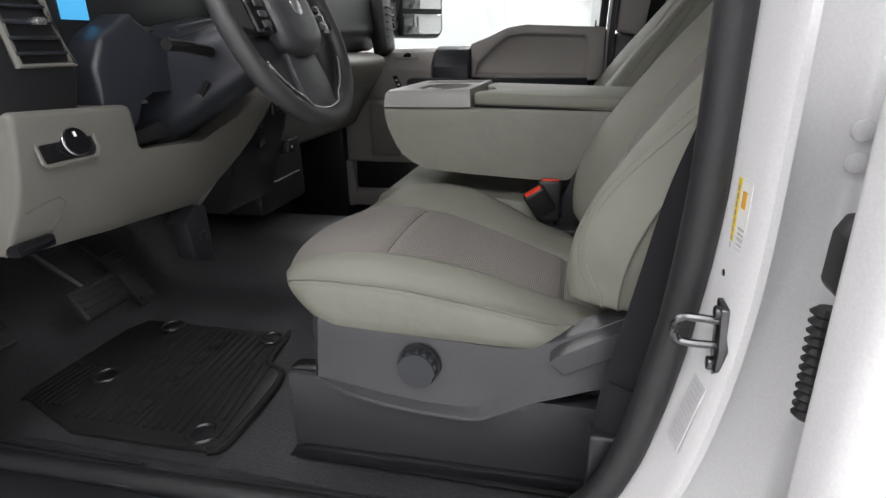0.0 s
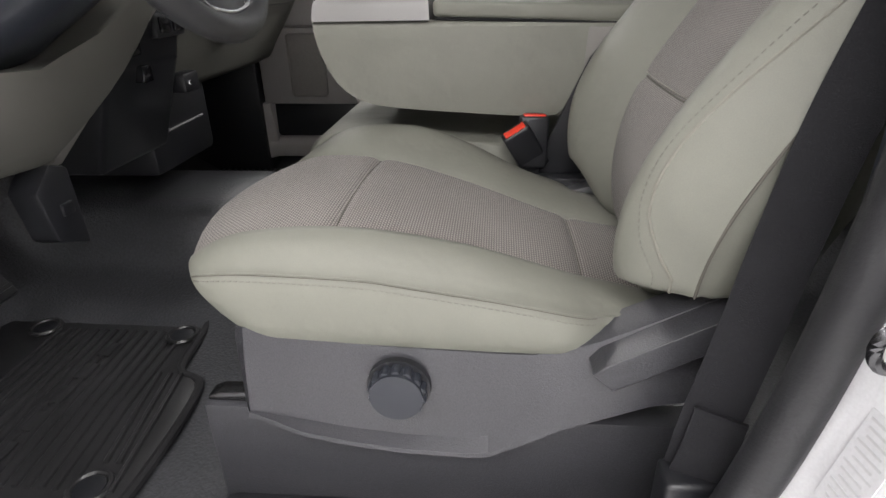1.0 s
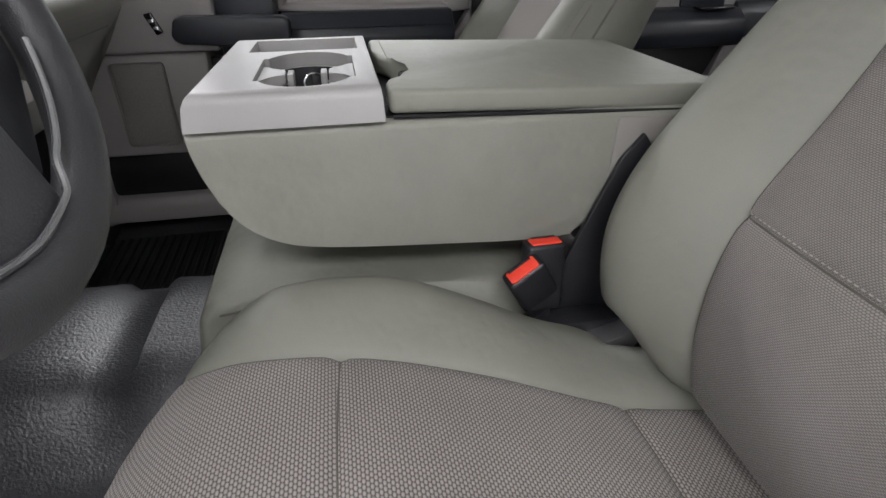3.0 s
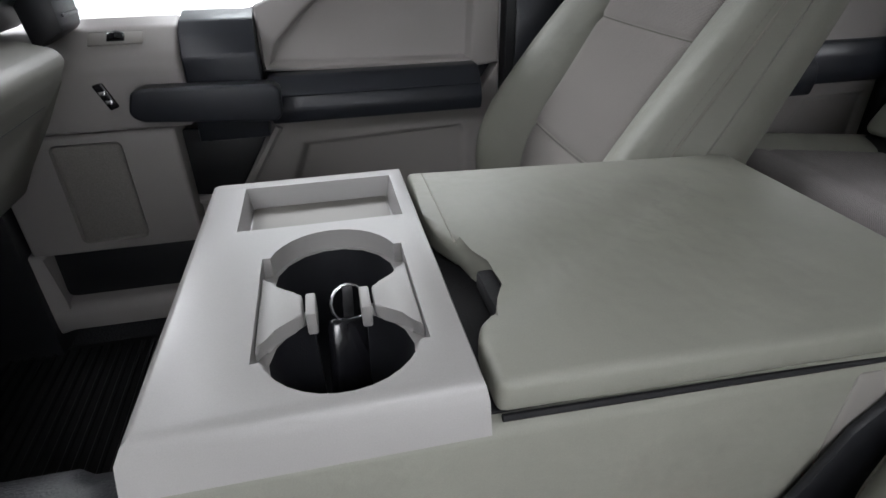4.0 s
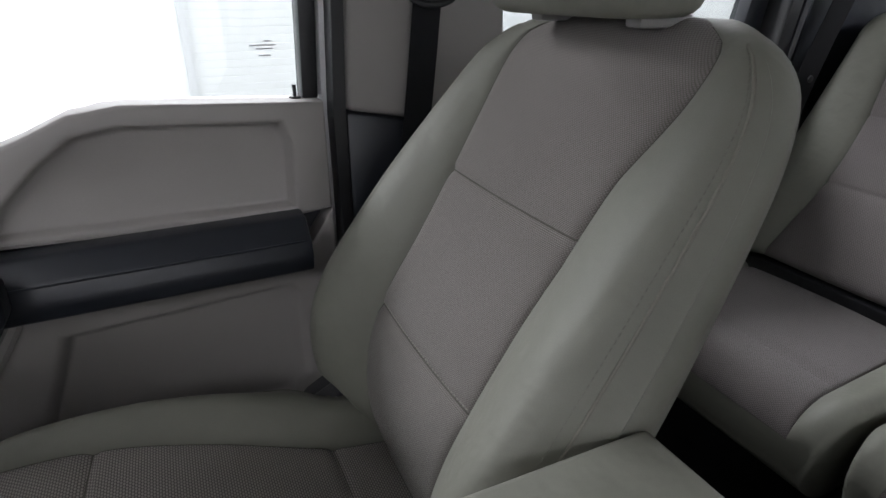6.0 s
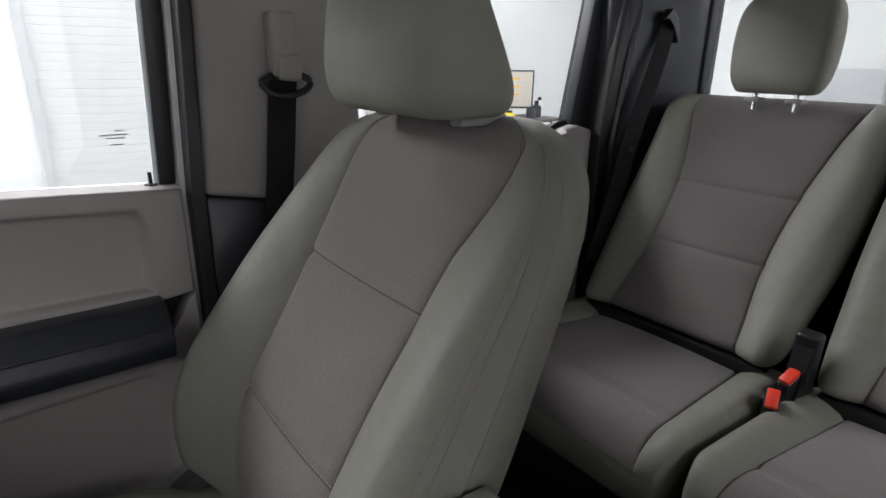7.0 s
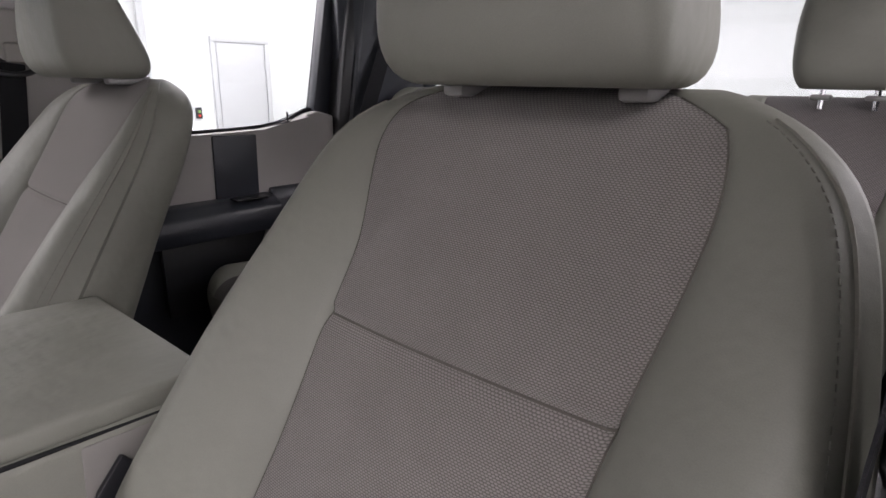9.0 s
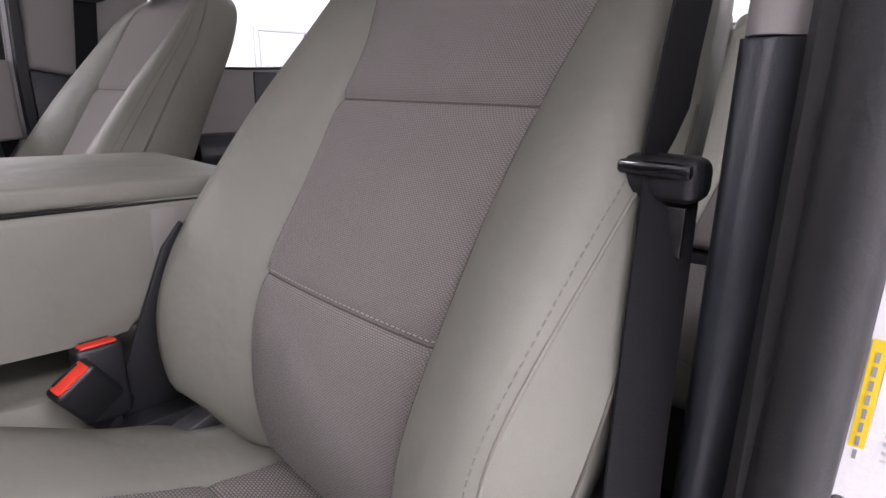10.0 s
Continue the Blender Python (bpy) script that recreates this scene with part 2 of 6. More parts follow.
def disc(cx, cy, cz, axis, r, depth, seg=32, bevel=0.0, bm=None, wave=0, amp=0.0):
    poly = []
    for k in range(seg):
        a = 2 * math.pi * k / seg
        rr = r + amp * math.cos(wave * a)
        poly.append((rr * math.cos(a), rr * math.sin(a)))
    c = {"x": (cy, cz), "y": (cx, cz), "z": (cx, cy)}[axis]
    d = {"x": cx, "y": cy, "z": cz}[axis]
    return prism([(c[0] + p, c[1] + q) for p, q in poly], axis, d, d + depth, bevel, 2, bm, "ends")


def lerp_table(table, x):
    """Smooth value at x in rows of (x, value)."""
    if x <= table[0][0]:
        return table[0][1]
    if x >= table[-1][0]:
        return table[-1][1]
    n = len(table)
    i = next(k for k in range(n - 1) if x <= table[k + 1][0])

    def slope(k):
        lo, hi = max(k - 1, 0), min(k + 1, n - 1)
        return (table[hi][1] - table[lo][1]) / (table[hi][0] - table[lo][0])

    (xa, va), (xb, vb) = table[i], table[i + 1]
    h = xb - xa
    t = (x - xa) / h
    return (2 * t ** 3 - 3 * t * t + 1) * va + (t ** 3 - 2 * t * t + t) * h * slope(i) + (-2 * t ** 3 + 3 * t * t) * vb + (t ** 3 - t * t) * h * slope(i + 1)


def stitches(line, r=0.0007, dash=0.0040, gap=0.0028, lift=(0, 0, 0)):
    """A row of short threads along a line, as one mesh."""
    bm = bmesh.new()
    pts = [Vector(p) + Vector(lift) for p in line]
    lens = [0.0]
    for a, b in zip(pts, pts[1:]):
        lens.append(lens[-1] + (b - a).length)

    def at(s):
        for i in range(len(pts) - 1):
            if s <= lens[i + 1]:
                t = (s - lens[i]) / max(lens[i + 1] - lens[i], 1e-9)
                return pts[i].lerp(pts[i + 1], t)
        return pts[-1]

    s = 0.0
    while s + dash < lens[-1]:
        tube([at(s), at(s + dash)], r, 5, bm)
        s += dash + gap
    return bm


def belt_strip(pts, width, thick=0.0016, side=(1, 0, 0), n=6):
    """Webbing along the points; side is the direction of its width."""
    line = smooth_line(pts, n)
    side = Vector(side).normalized()
    rings = []
    for i, p in enumerate(line):
        d = (line[min(i + 1, len(line) - 1)] - line[max(i - 1, 0)]).normalized()
        s = (side - d * side.dot(d)).normalized()
        nrm = s.cross(d).normalized()
        h, q = s * width / 2, nrm * thick / 2
        rings.append([p - h - q, p - h * 0.5 - q * 1.3, p + h * 0.5 - q * 1.3, p + h - q, p + h + q, p - h + q])
    return loft(rings)

# ---------------------------------------------------------------- front seats


def surface_parts(rings, region, names, thing_ob, uvs):
    """One closed skin given as rings, cut into covers by region(i, j); each cover is a mesh of its own."""
    n = len(rings[0])
    flat = [Vector(p) for r in rings for p in r]
    groups = {}
    for i in range(len(rings) - 1):
        for j in range(n):
            k = (j + 1) % n
            groups.setdefault(region(i, j), []).append((i * n + j, i * n + k, (i + 1) * n + k, (i + 1) * n + j))
    groups.setdefault(region(0, n - 1), []).append(tuple(range(n))[::-1])
    last = (len(rings) - 1) * n
    groups.setdefault(region(len(rings) - 2, n - 1), []).append(tuple(last + j for j in range(n)))
    centre = sum(flat, Vector()) / len(flat)
    # a common winding for all covers
    f = groups[next(iter(groups))][len(groups[next(iter(groups))]) // 2]
    a, b, c = (flat[q] for q in f[:3])
    out = (b - a).cross(c - a).dot(a - centre) > 0
    made = {}
    for key, faces in groups.items():
        used = sorted({q for f in faces for q in f})
        idx = {q: i for i, q in enumerate(used)}
        fs = [tuple(idx[q] for q in (f if out else f[::-1])) for f in faces]
        me = mesh_from(names[key][0], [flat[q] for q in used], fs, True, 50, [uvs[q] for q in used])
        made[key] = place(names[key][0], me, names[key][1], thing_ob, names[key][2])
    return made


CUSHION_TOP = [(-0.45, 0.345), (-0.40, 0.356), (-0.33, 0.355), (-0.2, 0.322), (-0.05, 0.277), (0.04, 0.264)]
CUSHION_BOLSTER = [(-0.45, 0.020), (-0.33, 0.033), (-0.2, 0.052), (-0.07, 0.076), (0.04, 0.055)]
CUSHION_HW = [(-0.45, 0.168), (-0.33, 0.153), (-0.2, 0.138), (-0.05, 0.109), (0.04, 0.10)]
BACK_X = [(0.25, 0.030), (0.34, 0.012), (0.42, 0.018), (0.49, 0.045), (0.57, 0.094), (0.66, 0.152), (0.75, 0.212), (0.86, 0.278)]
BACK_BOLSTER = [(0.25, 0.030), (0.36, 0.055), (0.50, 0.062), (0.62, 0.052), (0.72, 0.034), (0.82, 0.012), (0.86, 0.004)]
BACK_HW = [(0.25, 0.104), (0.38, 0.113), (0.49, 0.124), (0.58, 0.124), (0.66, 0.131), (0.77, 0.147), (0.82, 0.143), (0.86, 0.120)]
BACK_W = [(0.25, 0.225), (0.34, 0.245), (0.45, 0.268), (0.55, 0.270), (0.68, 0.258), (0.78, 0.236), (0.83, 0.205), (0.86, 0.170)]
BACK_T = [(0.25, 0.12), (0.45, 0.145), (0.62, 0.120), (0.75, 0.105), (0.86, 0.085)]


BACK_STITCH = [(0.30, 0.242), (0.36, 0.242), (0.46, 0.240), (0.54, 0.248), (0.65, 0.256), (0.72, 0.252), (0.80, 0.235), (0.86, 0.20)]

SEAM_Z = [(-0.45, 0.342), (-0.40, 0.345), (-0.33, 0.343), (-0.28, 0.340), (-0.24, 0.334), (-0.16, 0.322), (-0.12, 0.315), (-0.09, 0.309), (-0.05, 0.297), (0.04, 0.285)]
OUTER_BULGE = [(-0.45, 0.014), (-0.33, 0.029), (-0.2, 0.037), (-0.07, 0.026), (0.04, 0.012)]


def seam_dip(t, width=0.006, depth=0.0055):
    return -depth * math.exp(-(t / width) ** 2)


def pipe_lines(seat, lines, r, name, mat="seam"):
    """Sewn lines that follow the cover."""
    for line in lines:
        part(name, tube(line, r, 6), mat, seat)


def front_seat(name, side, y0, label, group, x_shift=0.0, head=(0.0, 0.0)):
    """side: which way is outward (-1 driver, +1 passenger)."""
    seat = thing(name, label, "car seat", group, (x_shift, y0, 0))
    # cushion
    x_front, x_back, w = -0.447, 0.045, 0.268
    xs = sorted([x_front + 0.0005, *(x_front + 0.055 * (1 - math.cos(math.pi / 2 * k / 9)) for k in range(1, 10))]
                + [x_front + 0.055 + (x_back - x_front - 0.055) * k / 44 for k in range(1, 45)]
                + [q + d for q in (-0.33, -0.05) for d in (-0.006, -0.003, 0.0, 0.003, 0.006)])
    ins = [-1, -0.985, -0.96, -0.85, -0.65, -0.4, -0.15, 0.15, 0.4, 0.65, 0.85, 0.96, 0.985, 1]
    bol = [0.03, 0.08, 0.18, 0.32, 0.48, 0.64, 0.78, 0.88, 0.95]
    rings, uvs = [], []
    for x in xs:
        d = x - x_front
        k = math.sqrt(max(0.0, 1 - (1 - min(d / 0.055, 1)) ** 2))
        hw = lerp_table(CUSHION_HW, x)
        ww = w - 0.035 * (1 - k) - 0.040 * (1 - math.sqrt(max(0.0, 1 - min(1.0, max(0, (x + 0.085) / 0.05)) ** 2)))
        zi, hb = lerp_table(CUSHION_TOP, x), lerp_table(CUSHION_BOLSTER, x)
        cross = seam_dip(x + 0.33) + seam_dip(x + 0.05)
        zb = 0.298
        zm = 0.325
        ring, uv = [], []

        def put(v, z, s):
            zz = zm + (z - zm) * (0.15 + 0.85 * k) if d < 0.055 else z
            bulge = 0.085 * (1 - (v / 0.268) ** 2) * min(1.0, max(0.0, (-0.28 - x) / 0.167)) ** 1.5
            under = 0.5 * max(0.0, 0.336 - zz) * max(0.0, 1 - d / 0.16)
            ring.append((x - bulge + under, side * v, zz))
            uv.append((s, x - bulge - (1 - k) * 0.05))

        def bolster(t):
            return zi + hb * math.sin(math.pi * min(t * 0.62, 0.5)) - 0.5 * hb * max(0, t - 0.72) ** 2 / 0.08

        # the inner bolster runs out towards the belt buckles
        s = min(1.0, max(0.0, (x + 0.30) / 0.22))
        s = s * s * (3 - 2 * s)
        for t in reversed(bol):
            put(-(hw + (ww - 0.012 * s - hw) * t), bolster(t) - s * (0.62 * hb * min(1.0, t * 1.6) + 0.012 * t) + seam_dip(t, 0.05, 0.003), -(hw + t * 0.1))
        for q in ins:
            crown = 0.006 * (1 - q * q)
            put(q * hw, zi + crown + cross + seam_dip(1 - abs(q), 0.02, 0.004), q * hw)
        ztop = bolster(0.95)
        # the outer bolster falls to a sewn edge, and a flat side panel hangs below it
        zs_edge, bulge_o = lerp_table(SEAM_Z, x), lerp_table(OUTER_BULGE, x) + (0.008 if side > 0 else 0.0)
        vs = 0.224 - 0.022 * (1 - k) - 0.024 * min(1.0, max(0.0, (x + 0.10) / 0.06)) ** 2
        for t in bol:
            put(hw + (vs - hw) * t, zi + (zs_edge - zi) * t + bulge_o * math.sin(math.pi * t ** 0.85) + seam_dip(t, 0.05, 0.003), hw + t * 0.1)
        for dz, o in ((0.0022, -0.0006), (0.0012, 0.0012), (-0.0004, 0.0012), (-0.0018, 0.0), (-0.0034, 0.0024), (-0.0062, 0.0050)):
            put(vs + o, zs_edge + dz, 0.3 - dz)
        z0, z1 = zs_edge - 0.0062, 0.256
        for f, o in ((0.15, 0.0075), (0.35, 0.0095), (0.6, 0.0095), (0.8, 0.006), (1.0, -0.002)):
            put(vs + o, z0 + (z1 - z0) * f, 0.32 + f * 0.1)
        put(0.12, min(0.25, zi - 0.05), 0.5)
        put(-0.12, min(zb, zi - 0.05), 0.6)
        for f, o in ((1.0, -0.022), (0.8, -0.004), (0.5, 0.004), (0.22, 0.004), (0.16, 0.0035), (0.10, 0.003)):
            zi_top = ztop - s * (0.62 * hb + 0.012)
            put(-ww - o + 0.012 * s, zi_top + (min(zb, zi_top - 0.01) - zi_top) * f, -0.3 - f * 0.1)
        rings.append(ring)
        uvs += uv
    nb, ni = len(bol), len(ins)
    surface_parts(rings, lambda i, j: "insert" if nb <= j < nb + ni - 1 else "cover",
                  {"insert": ("cushion_insert", "fabric", "brown-grey woven cushion centre"), "cover": ("cushion_cover", "vinyl", "smooth grey-green cushion bolsters")}, seat, uvs)
    # sewn edge along the outer bolster, with a row of stitches just under it
    at_edge = 2 * nb + ni + 1
    run = [r for r in rings[2:] if r[at_edge][0] < -0.05]
    part("piping", tube([r[at_edge] for r in run], 0.0010, 6), "vinyl", seat)
    # dark rod in the groove, in place of its shade
    part("groove_shade", tube([r[at_edge + 2] for r in run], 0.0008, 5), "seam", seat)
    part("stitching", stitches([(r[at_edge + 4][0], r[at_edge + 4][1] + side * 0.0004, r[at_edge + 4][2]) for r in run], 0.0007), "stitch", seat, "row of small stitches")
    rows = [min(range(len(xs)), key=lambda i: abs(xs[i] - q)) for q in (-0.33, -0.05)]
    pipe_lines(seat, [rings[i][nb:nb + ni] for i in rows] + [[r[nb] for r in rings[3:]], [r[nb + ni - 1] for r in rings[3:]]], 0.0011, "seam")
    # backrest
    zs = [0.262 + 0.0005] + [0.262 + 0.03 * (1 - math.cos(math.pi / 2 * k / 6)) for k in range(1, 7)] + [0.30 + 0.50 * k / 50 for k in range(0, 51)]
    zs += [0.80 + 0.058 * math.sin(math.pi / 2 * k / 10) for k in range(1, 11)]
    zs = sorted(zs + [q + d for q in (0.483, 0.661) for d in (-0.005, -0.0025, 0.0, 0.0025, 0.005)])
    rings, uvs = [], []
    bol = [0.03, 0.07, 0.15, 0.26, 0.38, 0.50, 0.62, 0.73, 0.83, 0.91, 0.97]
    for z in zs:
        top = max(0.0, (z - 0.80) / 0.058)
        bot = max(0.0, (0.292 - z) / 0.03)
        k = math.sqrt(max(0.0, 1 - min(top, 0.999) ** 2)) * math.sqrt(max(0.0, 1 - min(bot, 0.995) ** 2))
        hw, ww = lerp_table(BACK_HW, z), lerp_table(BACK_W, z)
        xi, pb, th = lerp_table(BACK_X, z), lerp_table(BACK_BOLSTER, z), lerp_table(BACK_T, z)
        cross = seam_dip(z - 0.483) + seam_dip(z - 0.661)
        xm = xi + th * 0.5
        ww = ww - 0.05 * (1 - k) * (1 if top else 0.4)
        hw = min(hw, ww - 0.05)
        flare = min(1.0, max(0.0, (z - 0.70) / 0.15))
        h_in = min(hw - 0.010 * min(1.0, max(0.0, (z - 0.64) / 0.08)) + 0.028 * flare * flare * (3 - 2 * flare), ww - 0.030)
        h_out = min(hw + 0.010, ww - 0.045)
        ring, uv = [], []

        def put(v, x, s):
            lift = max(0.0, 0.345 - z) * min(1.0, max(0.0, (abs(v) - 0.13) / 0.07))
            ring.append((xm + (x - xm) * (0.12 + 0.88 * k), side * v, z + lift * 0.92))
            uv.append((s, z * 1.15))

        def bolster(t):
            return xi - pb * math.sin(math.pi * min(t * 0.72, 0.5)) + pb * 1.1 * max(0, t - 0.68) ** 2 / 0.09

        for t in reversed(bol):
            put(-(h_in + (ww - h_in) * t), bolster(t) - seam_dip(t, 0.05, 0.003), -(hw + t * 0.12))
        for q in ins:
            put(q * (h_out if q > 0 else h_in), xi - 0.004 * (1 - q * q) - cross - seam_dip(1 - abs(q), 0.02, 0.004), q * hw)
        for t in bol:
            put(h_out + (ww - h_out) * t, bolster(t) - seam_dip(t, 0.05, 0.003), hw + t * 0.12)
        xe, xb = bolster(0.97), xi + th
        for f, o in ((0.07, 0.002), (0.12, -0.001), (0.18, 0.002), (0.45, -0.003), (0.75, -0.018), (0.92, -0.038), (1.0, -0.062)):
            put(ww + o, xe + (xb - xe) * f, 0.35 + f * 0.1)
        put(0.07, xb + 0.004, 0.5)
        put(-0.07, xb + 0.004, 0.6)
        for f, o in ((1.0, -0.062), (0.92, -0.038), (0.75, -0.018), (0.45, -0.003), (0.18, 0.002), (0.12, -0.001), (0.07, 0.002)):
            put(-ww - o, xe + (xb - xe) * f, -0.35 - f * 0.1)
        rings.append(ring)
        uvs += uv
    nb = len(bol)
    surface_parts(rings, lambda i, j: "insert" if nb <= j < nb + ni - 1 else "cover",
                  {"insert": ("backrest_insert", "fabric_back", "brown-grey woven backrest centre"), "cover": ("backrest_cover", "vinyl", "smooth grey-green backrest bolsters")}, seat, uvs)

    def along(r, v):
        """Where the outer bolster of one ring is v away from the seat's middle."""
        for p, q in zip(r[nb + ni - 1:], r[nb + ni:2 * nb + ni]):
            if side * q[1] >= v:
                t = (v - side * p[1]) / max(side * (q[1] - p[1]), 1e-6)
                return tuple(p[i] + (q[i] - p[i]) * t for i in range(3))
        return r[2 * nb + ni - 1]

    outer = [(r, min(lerp_table(BACK_STITCH, r[nb + ni][2]), side * r[2 * nb + ni - 1][1] - 0.004)) for r in rings[8:-5]]
    pipe_lines(seat, [[along(r, v) for r, v in outer], [r[nb - 10] for r in rings[8:-5]]], 0.0016, "piping", "thread")
    inner = [tuple(r[nb - 10][q] * 0.45 + r[nb - 9][q] * 0.55 for q in range(3)) for r in rings[8:-5]]
    for row in ([along(r, v - 0.006) for r, v in outer], inner):
        part("stitching", stitches([(x - 0.0004, y, z) for x, y, z in row], 0.0006), "stitch", seat, "row of small stitches")
    pipe_lines(seat, [[r[2 * nb + ni] for r in rings[8:-24]]], 0.0014, "seam")
    rows = [min(range(len(zs)), key=lambda i: abs(zs[i] - q)) for q in (0.483, 0.661)]
    pipe_lines(seat, [rings[i][nb:nb + ni] for i in rows] + [[r[nb] for r in rings[3:-3]], [r[nb + ni - 1] for r in rings[3:-3]]], 0.0011, "seam")
    low = rings[rows[0] + 2]
    part("stitching", stitches([(x - 0.0006, y, z) for x, y, z in low[nb:nb + ni]], 0.0007, 0.0030, 0.0034), "light_stitch", seat, "row of pale stitches")
    # headrest
    hx, hv = head
    rings = []
    for k in range(23):
        t = 0.5 - 0.5 * math.cos(math.pi * k / 22)
        z = 0.858 + 0.225 * t
        e = max(0.0, 1 - abs(2 * t - 1) ** 5) ** 0.5
        hw = (0.128 - 0.020 * t) * (0.80 + 0.20 * e)
        x0, x1 = 0.198 + 0.026 * t - 0.010 * math.sin(math.pi * t), 0.352 - 0.098 * t
        xm = (x0 + x1) / 2
        x0, x1 = xm + (x0 - xm) * (0.55 + 0.45 * e), xm + (x1 - xm) * (0.55 + 0.45 * e)
        r = 0.028
        ring = []
        for cx, cv, a0 in ((x1 - r, hw - r, 0), (x0 + r, hw - r, 90), (x0 + r, -hw + r, 180), (x1 - r, -hw + r, 270)):
            for q in range(6):
                a = radians(a0 + 18 * q)
                ring.append((cx + r * math.cos(a), cv + r * math.sin(a), z))
        rings.append(ring)
    rings = [[(x + hx, v + hv, z) for x, v, z in r] for r in rings]
    headrest = part("headrest", loft(rings), "vinyl", seat, "smooth grey-green cloth headrest", angle=60)
    for v in (-0.083, 0.083):
        part("post", tube([(0.318 + hx, v + hv, 0.835), (0.312 + hx, v + hv, 0.90)], 0.0065, 10), "chrome", headrest)
        part("guide", box(0.266 + hx, 0.338 + hx, v + hv - 0.012, v + hv + 0.012, 0.848, 0.862, 0.005), "tray", headrest, "pale grey headrest guide")
    # base
    part("riser", box(-0.42, -0.02, -0.20, 0.20, 0.02, 0.235, 0.01), "black", seat)
    part("front_rail", box(-0.488, 0.09, min(side * 0.19, side * 0.228), max(side * 0.19, side * 0.228), 0.0, 0.174, 0.006), "cover", seat)
    part("inner_rail", box(-0.49, 0.06, -side * 0.20 - 0.03, -side * 0.20 + 0.03, 0.03, 0.17, 0.006), "black", seat)
    part("rail_cap", prism([(-0.484, 0.1745), (-0.484, 0.180), (-0.470, 0.186), (-0.425, 0.188), (-0.425, 0.1745)], "y", side * 0.198, side * 0.220, 0.002), "steel", seat)
    part("track_trim", prism([(-0.500, 0.010), (-0.485, 0.030), (-0.468, 0.036), (0.07, 0.046), (0.07, 0.026), (-0.468, 0.014)], "y", side * 0.226, side * 0.240, 0.004), "black", seat)
    # moulded side cover that leans outward to a creased lower lip
    secs = [(-0.437, 0.270, 0.197, 0.188), (-0.432, 0.281, 0.193, 0.183), (-0.420, 0.285, 0.190, 0.179), (-0.36, 0.277, 0.182, 0.166), (-0.31, 0.270, 0.174, 0.156), (-0.25, 0.267, 0.168, 0.149), (-0.18, 0.265, 0.167, 0.147), (-0.160, 0.264, 0.172, 0.149),
            (-0.118, 0.264, 0.209, 0.168), (-0.085, 0.271, 0.228, 0.186), (-0.05, 0.284, 0.237, 0.198), (0.0, 0.309, 0.241, 0.216), (0.05, 0.336, 0.243, 0.224), (0.10, 0.350, 0.243, 0.226)]
    rings = []
    for x, zt, zc, zb in secs:
        q = min(1.0, (x + 0.437) / 0.014)
        o = 0.214 + 0.016 * math.sqrt(q)
        lean = 0.016 * q
        f = lean + 0.017 * min(1.0, (x + 0.437) / 0.06) * (1 if x < -0.17 else max(0.0, 1 - (x + 0.17) * 4.5))
        rings.append([(x, side * v, z) for v, z in ((0.19, zb), (o + f - 0.006, zb), (o + f, zb + 0.004), (o + f - 0.001, zb + 0.009), (o + lean + 0.0015, zc - 0.003), (o + lean, zc + 0.003), (o + lean * 0.6, zc + 0.5 * (zt - zc)), (o + 0.001, zt - 0.010), (o - 0.002, zt - 0.003), (o - 0.010, zt), (0.19, zt))])
    cover = part("side_cover", loft(rings), "cover", seat, "charcoal grained plastic seat side cover", angle=22)
    part("recliner_lever", prism([(-0.062, 0.265), (-0.050, 0.276), (0.044, 0.329), (0.084, 0.347), (0.095, 0.324), (0.055, 0.304), (-0.041, 0.246)], "y", side * 0.225, side * 0.262, 0.0015), "cover", cover, "charcoal recliner lever", angle=15)
    if side < 0:
        kx, kz = -0.254, 0.226
        knob = part("adjuster_knob", disc(kx, side * 0.238, kz, "y", 0.0275, side * 0.024, 48, 0.004), "navy", cover, "round scalloped plastic adjuster knob", angle=40)
        part("knob_ring", disc(kx, side * 0.237, kz, "y", 0.0335, side * 0.008, 48, 0.002), "black", knob)
        for k in range(14):
            a = 2 * math.pi * (k + 0.5) / 14
            part("lobe", disc(kx + 0.0260 * math.cos(a), side * 0.240, kz + 0.0260 * math.sin(a), "y", 0.0049, side * 0.0185, 14, 0.002), "navy", knob)
    return seat


driver_seat = front_seat("driver_seat", -1, -0.445, "grey-green and brown-grey cloth driver seat on charcoal plastic base", "front seats")
passenger_seat = front_seat("passenger_seat", 1, 0.432, "grey-green and brown-grey cloth passenger seat beside the console", "front seats", -0.012, (-0.018, 0.018))

# ---------------------------------------------------------------- centre console and middle seat
console = thing("centre_console", "folded grey-green centre seat back forming a console", "console")
outline = [(p.x, p.z) for p in smooth_line([(-0.468, 0, 0.550), (-0.467, 0, 0.528), (-0.455, 0, 0.486), (-0.432, 0, 0.446), (-0.395, 0, 0.420), (-0.34, 0, 0.408), (-0.22, 0, 0.399), (-0.10, 0, 0.393), (-0.04, 0, 0.400), (0.0, 0, 0.430), (0.05, 0, 0.495), (0.08, 0, 0.545)], 3)]
notch = [(-0.285, 0.548), (-0.285, 0.488), (-0.415, 0.488), (-0.415, 0.549)]
bm = bmesh.new()
